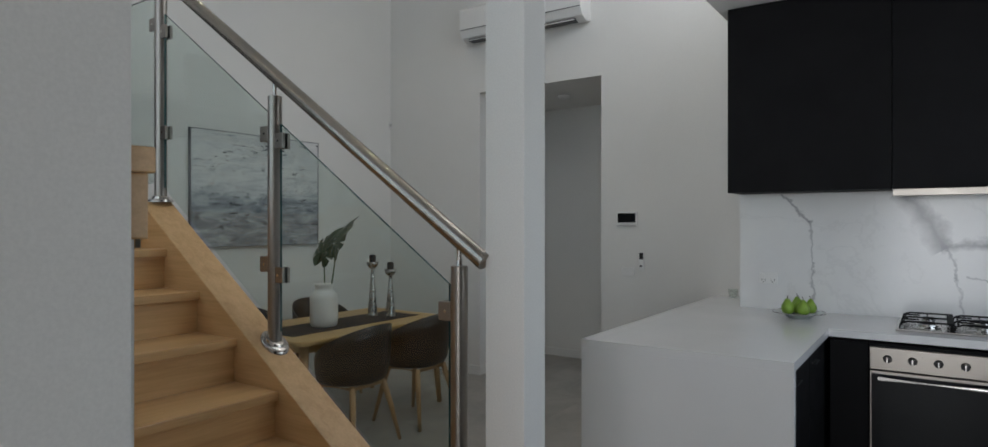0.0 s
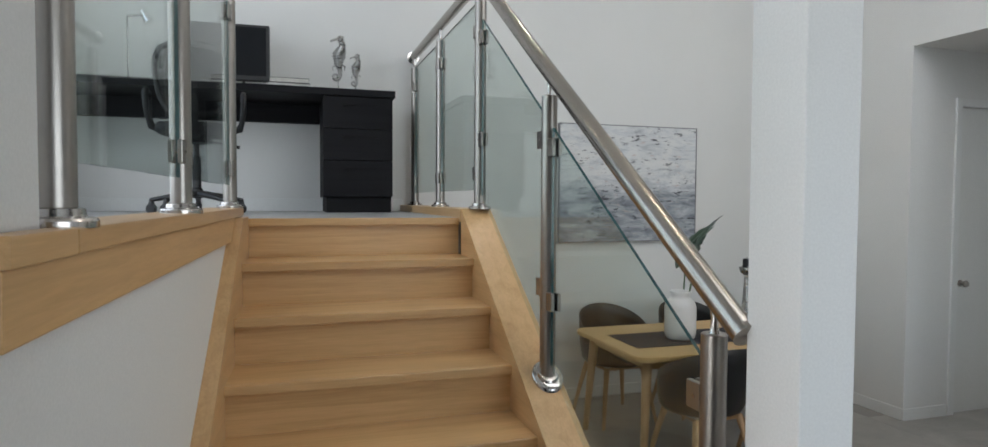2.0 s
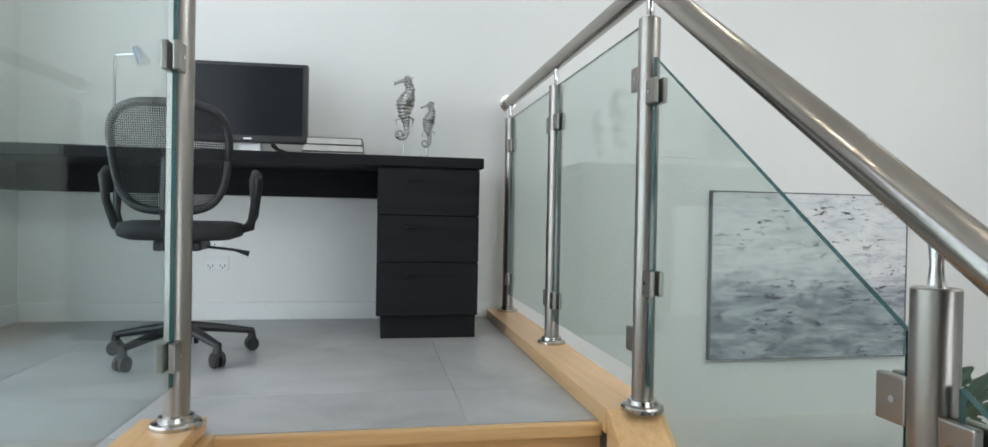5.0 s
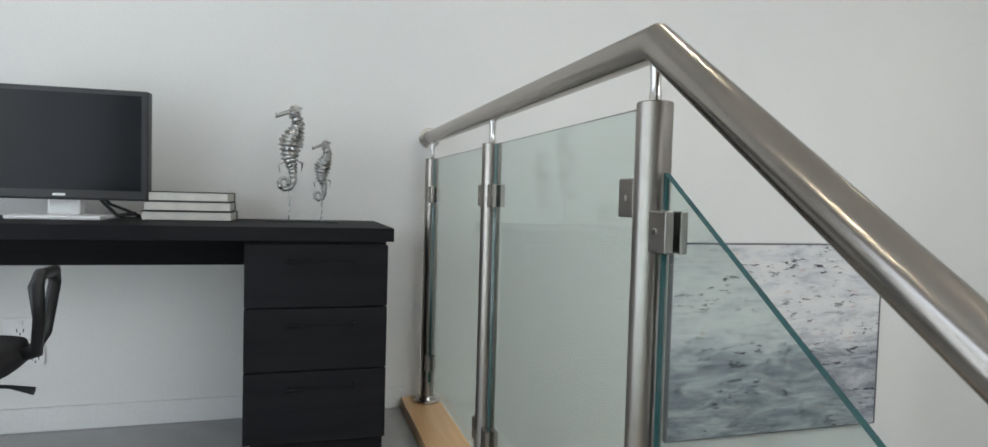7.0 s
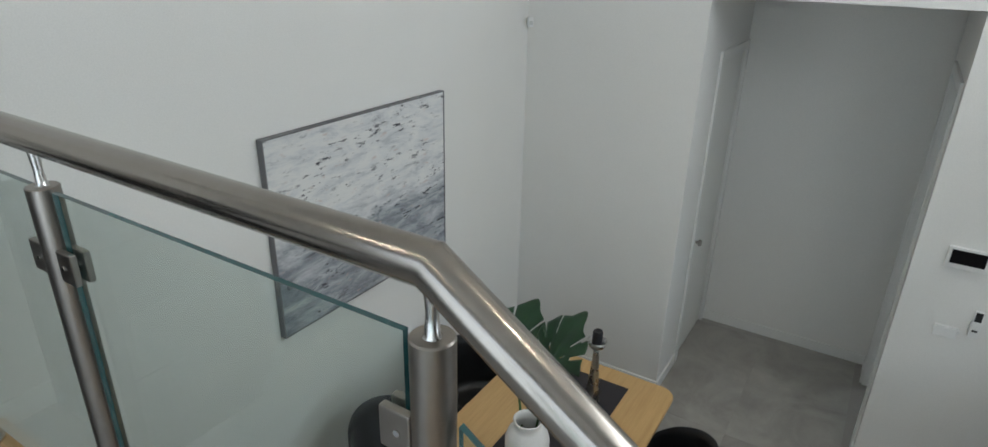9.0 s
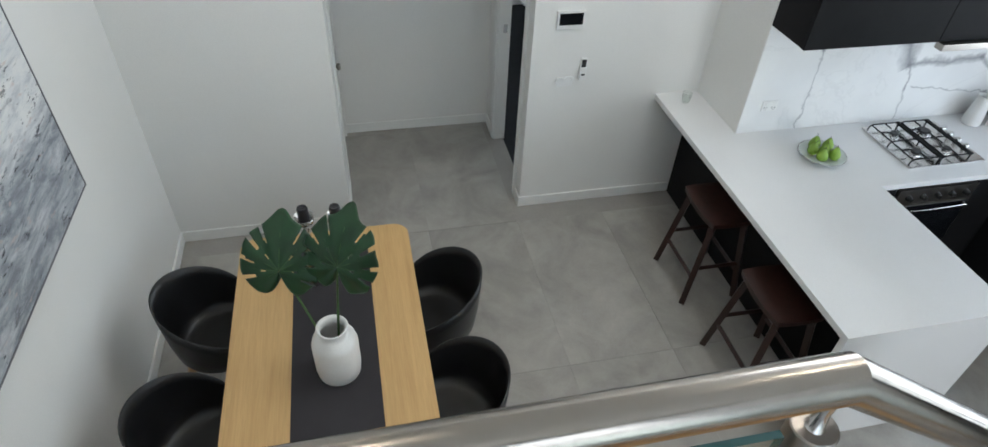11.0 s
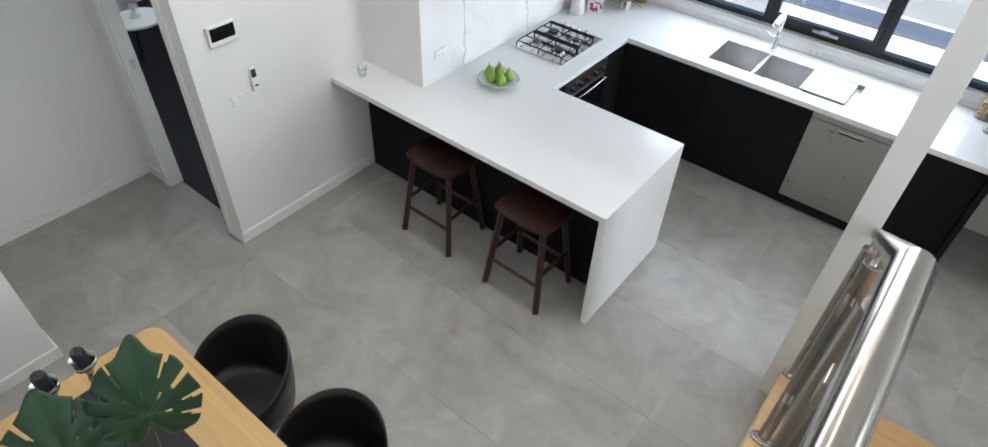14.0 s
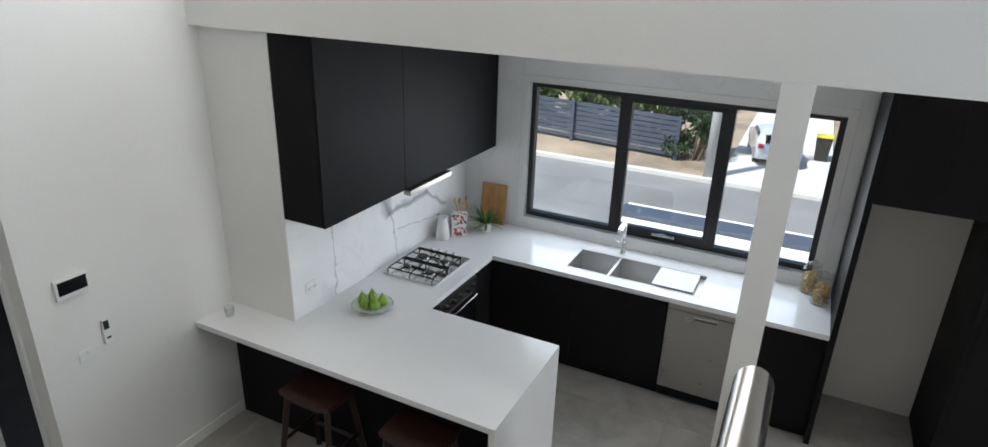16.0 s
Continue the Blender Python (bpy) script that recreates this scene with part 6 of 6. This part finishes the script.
def hedge():
    h = root("hedge", "dense overgrown hedge rising behind the slat fence", "hedge")
    rng = random.Random(21)
    bm = bmesh.new()
    for k in range(34):
        t = k / 33
        leafy(bm, (14.5 - 11.0 * t + rng.uniform(-0.3, 0.3), -21.2 + 1.6 * t + rng.uniform(-0.3, 0.2), GZ + rng.uniform(0.5, 2.2)), (0.75, 0.55, 0.6), 330, 0.10, rng)
    part("foliage", bm, GREEN_L, h)
    st = bmesh.new()
    for k in range(8):
        t = k / 7
        x, y = 14.0 - 10.4 * t, -21.1 + 1.5 * t
        sweep([(x, y, GZ - 0.05), (x + 0.1, y, GZ + 0.9), (x - 0.05, y + 0.1, GZ + 1.7)], [0.06, 0.045, 0.02], 7, st)
    part("stem", st, BARK, h)


hedge()


def low_shrub(at, seed):
    s = root("shrub", "dense dark green shrub growing down to the ground", "shrub", at=at)
    rng = random.Random(seed)
    bm, st = bmesh.new(), bmesh.new()
    for k in range(9):
        q = (rng.uniform(-0.6, 0.6), rng.uniform(-0.4, 0.4))
        leafy(bm, (q[0], q[1], rng.uniform(0.3, 1.7)), (0.5, 0.45, 0.42), 260, 0.09, rng)
        sweep([(q[0] * 0.3, q[1] * 0.3, -0.05), (q[0], q[1], 1.1)], [0.03, 0.012], 6, st)
    part("foliage", bm, GREEN_D, s)
    part("stem", st, BARK, s)


low_shrub((2.95, -18.9, GZ), 31)
low_shrub((-1.55, -18.9, GZ), 33)


def garage():
    g = root("garage", "cream rendered garage at the end of the driveway", "garage", at=(0.2, -30.0, GZ))
    part("wall", solid((-3.2, 3.2, -5.0, 0, -0.02, 2.7)), mottled("cream_render", (0.62, 0.56, 0.46), 0.85, 0, 0.8, 40, 0.1, 0.2), g)
    door = part("door", solid((-2.4, 2.4, 0.002, 0.03, 0.12, 2.2)), TRIM, g)
    for k in range(4):
        part("panel", solid((-2.36, 2.36, 0.03, 0.045, 0.15 + 0.51 * k, 0.62 + 0.51 * k), bevel=0.006), TRIM, door)
    part("roof", solid((-3.5, 3.5, -5.3, 0.3, 2.7, 2.85), bevel=0.02), FENCE, g)


garage()


def street_pole():
    p = root("street_pole", "pale concrete street pole on the verge", "pole", at=(2.15, -16.95, GZ))
    part("shaft", lathe([(0, -0.02), (0.17, -0.02), (0.15, 3.2), (0.12, 7.5), (0, 7.5)], 20), CONCRETE, p, smooth=True)


street_pole()


def gate_post():
    g = root("gate_post", "white rendered pillar beside the driveway", "pillar", at=(-0.98, -17.8, GZ))
    part("pillar", solid((-0.2, 0.2, -0.2, 0.2, -0.02, 1.4), bevel=0.02), TRIM, g)
    part("cap", solid((-0.23, 0.23, -0.23, 0.23, 1.4, 1.46), bevel=0.015), TRIM, g)


gate_post()


def wheelie_bin():
    b = root("wheelie_bin", "dark wheelie bin with a yellow lid", "bin", at=(-0.55, -20.6, GZ + 0.10))
    b.scale = (0.75, 0.75, 0.75)
    part("body", prism([(-0.24, 0.02), (0.24, 0.02), (0.3, 0.95), (-0.3, 0.95)], 1, -0.3, 0.3, bevel=0.02), RUBBER, b)
    part("lid", solid((-0.32, 0.32, -0.34, 0.34, 0.95, 1.02), bevel=0.02), mottled("yellow_lid", (0.6, 0.5, 0.03), 0.4), b)


wheelie_bin()


def parked_car():
    c = root("parked_car", "silver hatchback parked in the driveway", "car", at=(0.83, -20.3, GZ + 0.10), rz=10)
    c.scale = (0.71, 0.71, 0.71)
    # outline along the car, nose away (-y), extruded across
    side = [(2.05, 0.35), (2.08, 0.62), (1.98, 0.92), (1.55, 1.22), (1.1, 1.38), (0.1, 1.40), (-0.65, 1.14), (-0.95, 0.96), (-1.75, 0.84), (-2.05, 0.62), (-2.08, 0.32), (-1.7, 0.22), (1.7, 0.22)]
    bm = bmesh.new()
    rows = []
    for x, k in ((-0.88, 0.0), (-0.82, 0.5), (-0.56, 1.0), (0.56, 1.0), (0.82, 0.5), (0.88, 0.0)):
        ring = []
        for y, z in side:
            zz = z if z < 0.98 else 0.98 + (z - 0.98) * k
            yy = y * (0.965 + 0.035 * k)
            ring.append(bm.verts.new((x * (1 if z < 1.0 else 0.98), yy, zz)))
        rows.append(ring)
    n = len(side)
    for a, b in zip(rows, rows[1:]):
        for i in range(n):
            bm.faces.new((a[i], a[(i + 1) % n], b[(i + 1) % n], b[i]))
    bm.faces.new(rows[0][::-1])
    bm.faces.new(rows[-1])
    bmesh.ops.recalc_face_normals(bm, faces=bm.faces[:])
    sharp_smooth(part("body", bm, CAR, c), 40)
    part("rear_window", prism([(1.96, 0.96), (1.56, 1.205), (1.58, 1.235), (2.0, 0.975)], 0, -0.56, 0.56), SCREEN, c)
    for sx in (-1, 1):
        part("side_window", prism([(1.5, 1.0), (1.15, 1.28), (0.1, 1.30), (-0.6, 1.0)], 0, sx * 0.80 - 0.03, sx * 0.80 + 0.03), SCREEN, c)
        part("tail_light", solid((sx * 0.72 - 0.12, sx * 0.72 + 0.12, 1.98, 2.09, 0.74, 0.94), bevel=0.03), mottled("red_lens", (0.4, 0.02, 0.02), 0.2), c)
        for y in (-1.3, 1.3):
            w = part("wheel", sweep([(sx * 0.70, y, 0.31), (sx * 0.89, y, 0.31)], 0.31, 24), RUBBER, c)
            part("rim", sweep([(sx * 0.88, y, 0.31), (sx * 0.90, y, 0.31)], 0.2, 20), CAR, w)
    part("bumper", solid((-0.84, 0.84, 2.0, 2.12, 0.32, 0.58), bevel=0.04), CAR, c)
    part("number_plate", solid((-0.18, 0.18, 2.115, 2.125, 0.62, 0.72)), WHITE_PL, c, "pale plate with plain bars")


parked_car()


# invented block that hides the sky, so the door glass shows even blue-grey
def neighbour_house():
    n = root("neighbour_house", "plain blue-grey backdrop added outside the landing door", "house")
    part("wall", solid((-9.5, -6.5, -12, 45, GZ - 0.02, 4.6)), mottled("blue_grey_backdrop", (0.36, 0.43, 0.50), 0.85, 0, 0.8, 50, 0.12, 0.2), n)
    part("roof", solid((-9.8, -6.2, -12.3, 45.3, 4.6, 4.75)), FENCE, n)


neighbour_house()

# ---- floor tiles, laid last ----


def tiles(floor_ob, mat, sx, sy, x0, x1, y0, y1, z, ox, oy, keep):
    """Large tiles with 3 mm joints; whole tiles share one mesh."""
    shared = {}
    i0, i1 = math.floor((x0 - ox) / sx), math.ceil((x1 - ox) / sx)
    j0, j1 = math.floor((y0 - oy) / sy), math.ceil((y1 - oy) / sy)
    for i in range(i0, i1):
        for j in range(j0, j1):
            a, b = max(x0, ox + i * sx), min(x1, ox + (i + 1) * sx)
            c, d = max(y0, oy + j * sy), min(y1, oy + (j + 1) * sy)
            if b - a < 0.02 or d - c < 0.02 or not keep((a + b) / 2, (c + d) / 2):
                continue
            key = (round(b - a, 3), round(d - c, 3))
            if key not in shared:
                w, h = key[0] / 2 - 0.0008, key[1] / 2 - 0.0008
                bm = solid((-w, w, -h, h, -0.0125, 0), bevel=0.0007, seg=1)
                me = bpy.data.meshes.new("tile")
                bm.to_mesh(me)
                bm.free()
                me.materials.append(mat)
                shared[key] = me
            ob = new("tile", shared[key])
            ob.location = ((a + b) / 2, (c + d) / 2, z)
            ob.parent = floor_ob


tiles(bpy.data.objects["floor"], TILE, 1.40, 0.70, -5.5, 4.82, SW, NW, 0.0, 0.55, -1.34, lambda x, y: not (x > EW and not HY0 < y < HY1) and not (x < -0.05 and y > 0))
tiles(bpy.data.objects["floor_landing"], TILE_UP, 1.40, 0.70, WW, -0.0975, 0.0655, NW, LZ, -0.45, 0.41, lambda x, y: True)
tiles(bpy.data.objects["floor_landing"], TILE_UP, 1.40, 0.70, WW, -1.24, -2.0, 0.0655, LZ, -0.45, 0.41, lambda x, y: True)
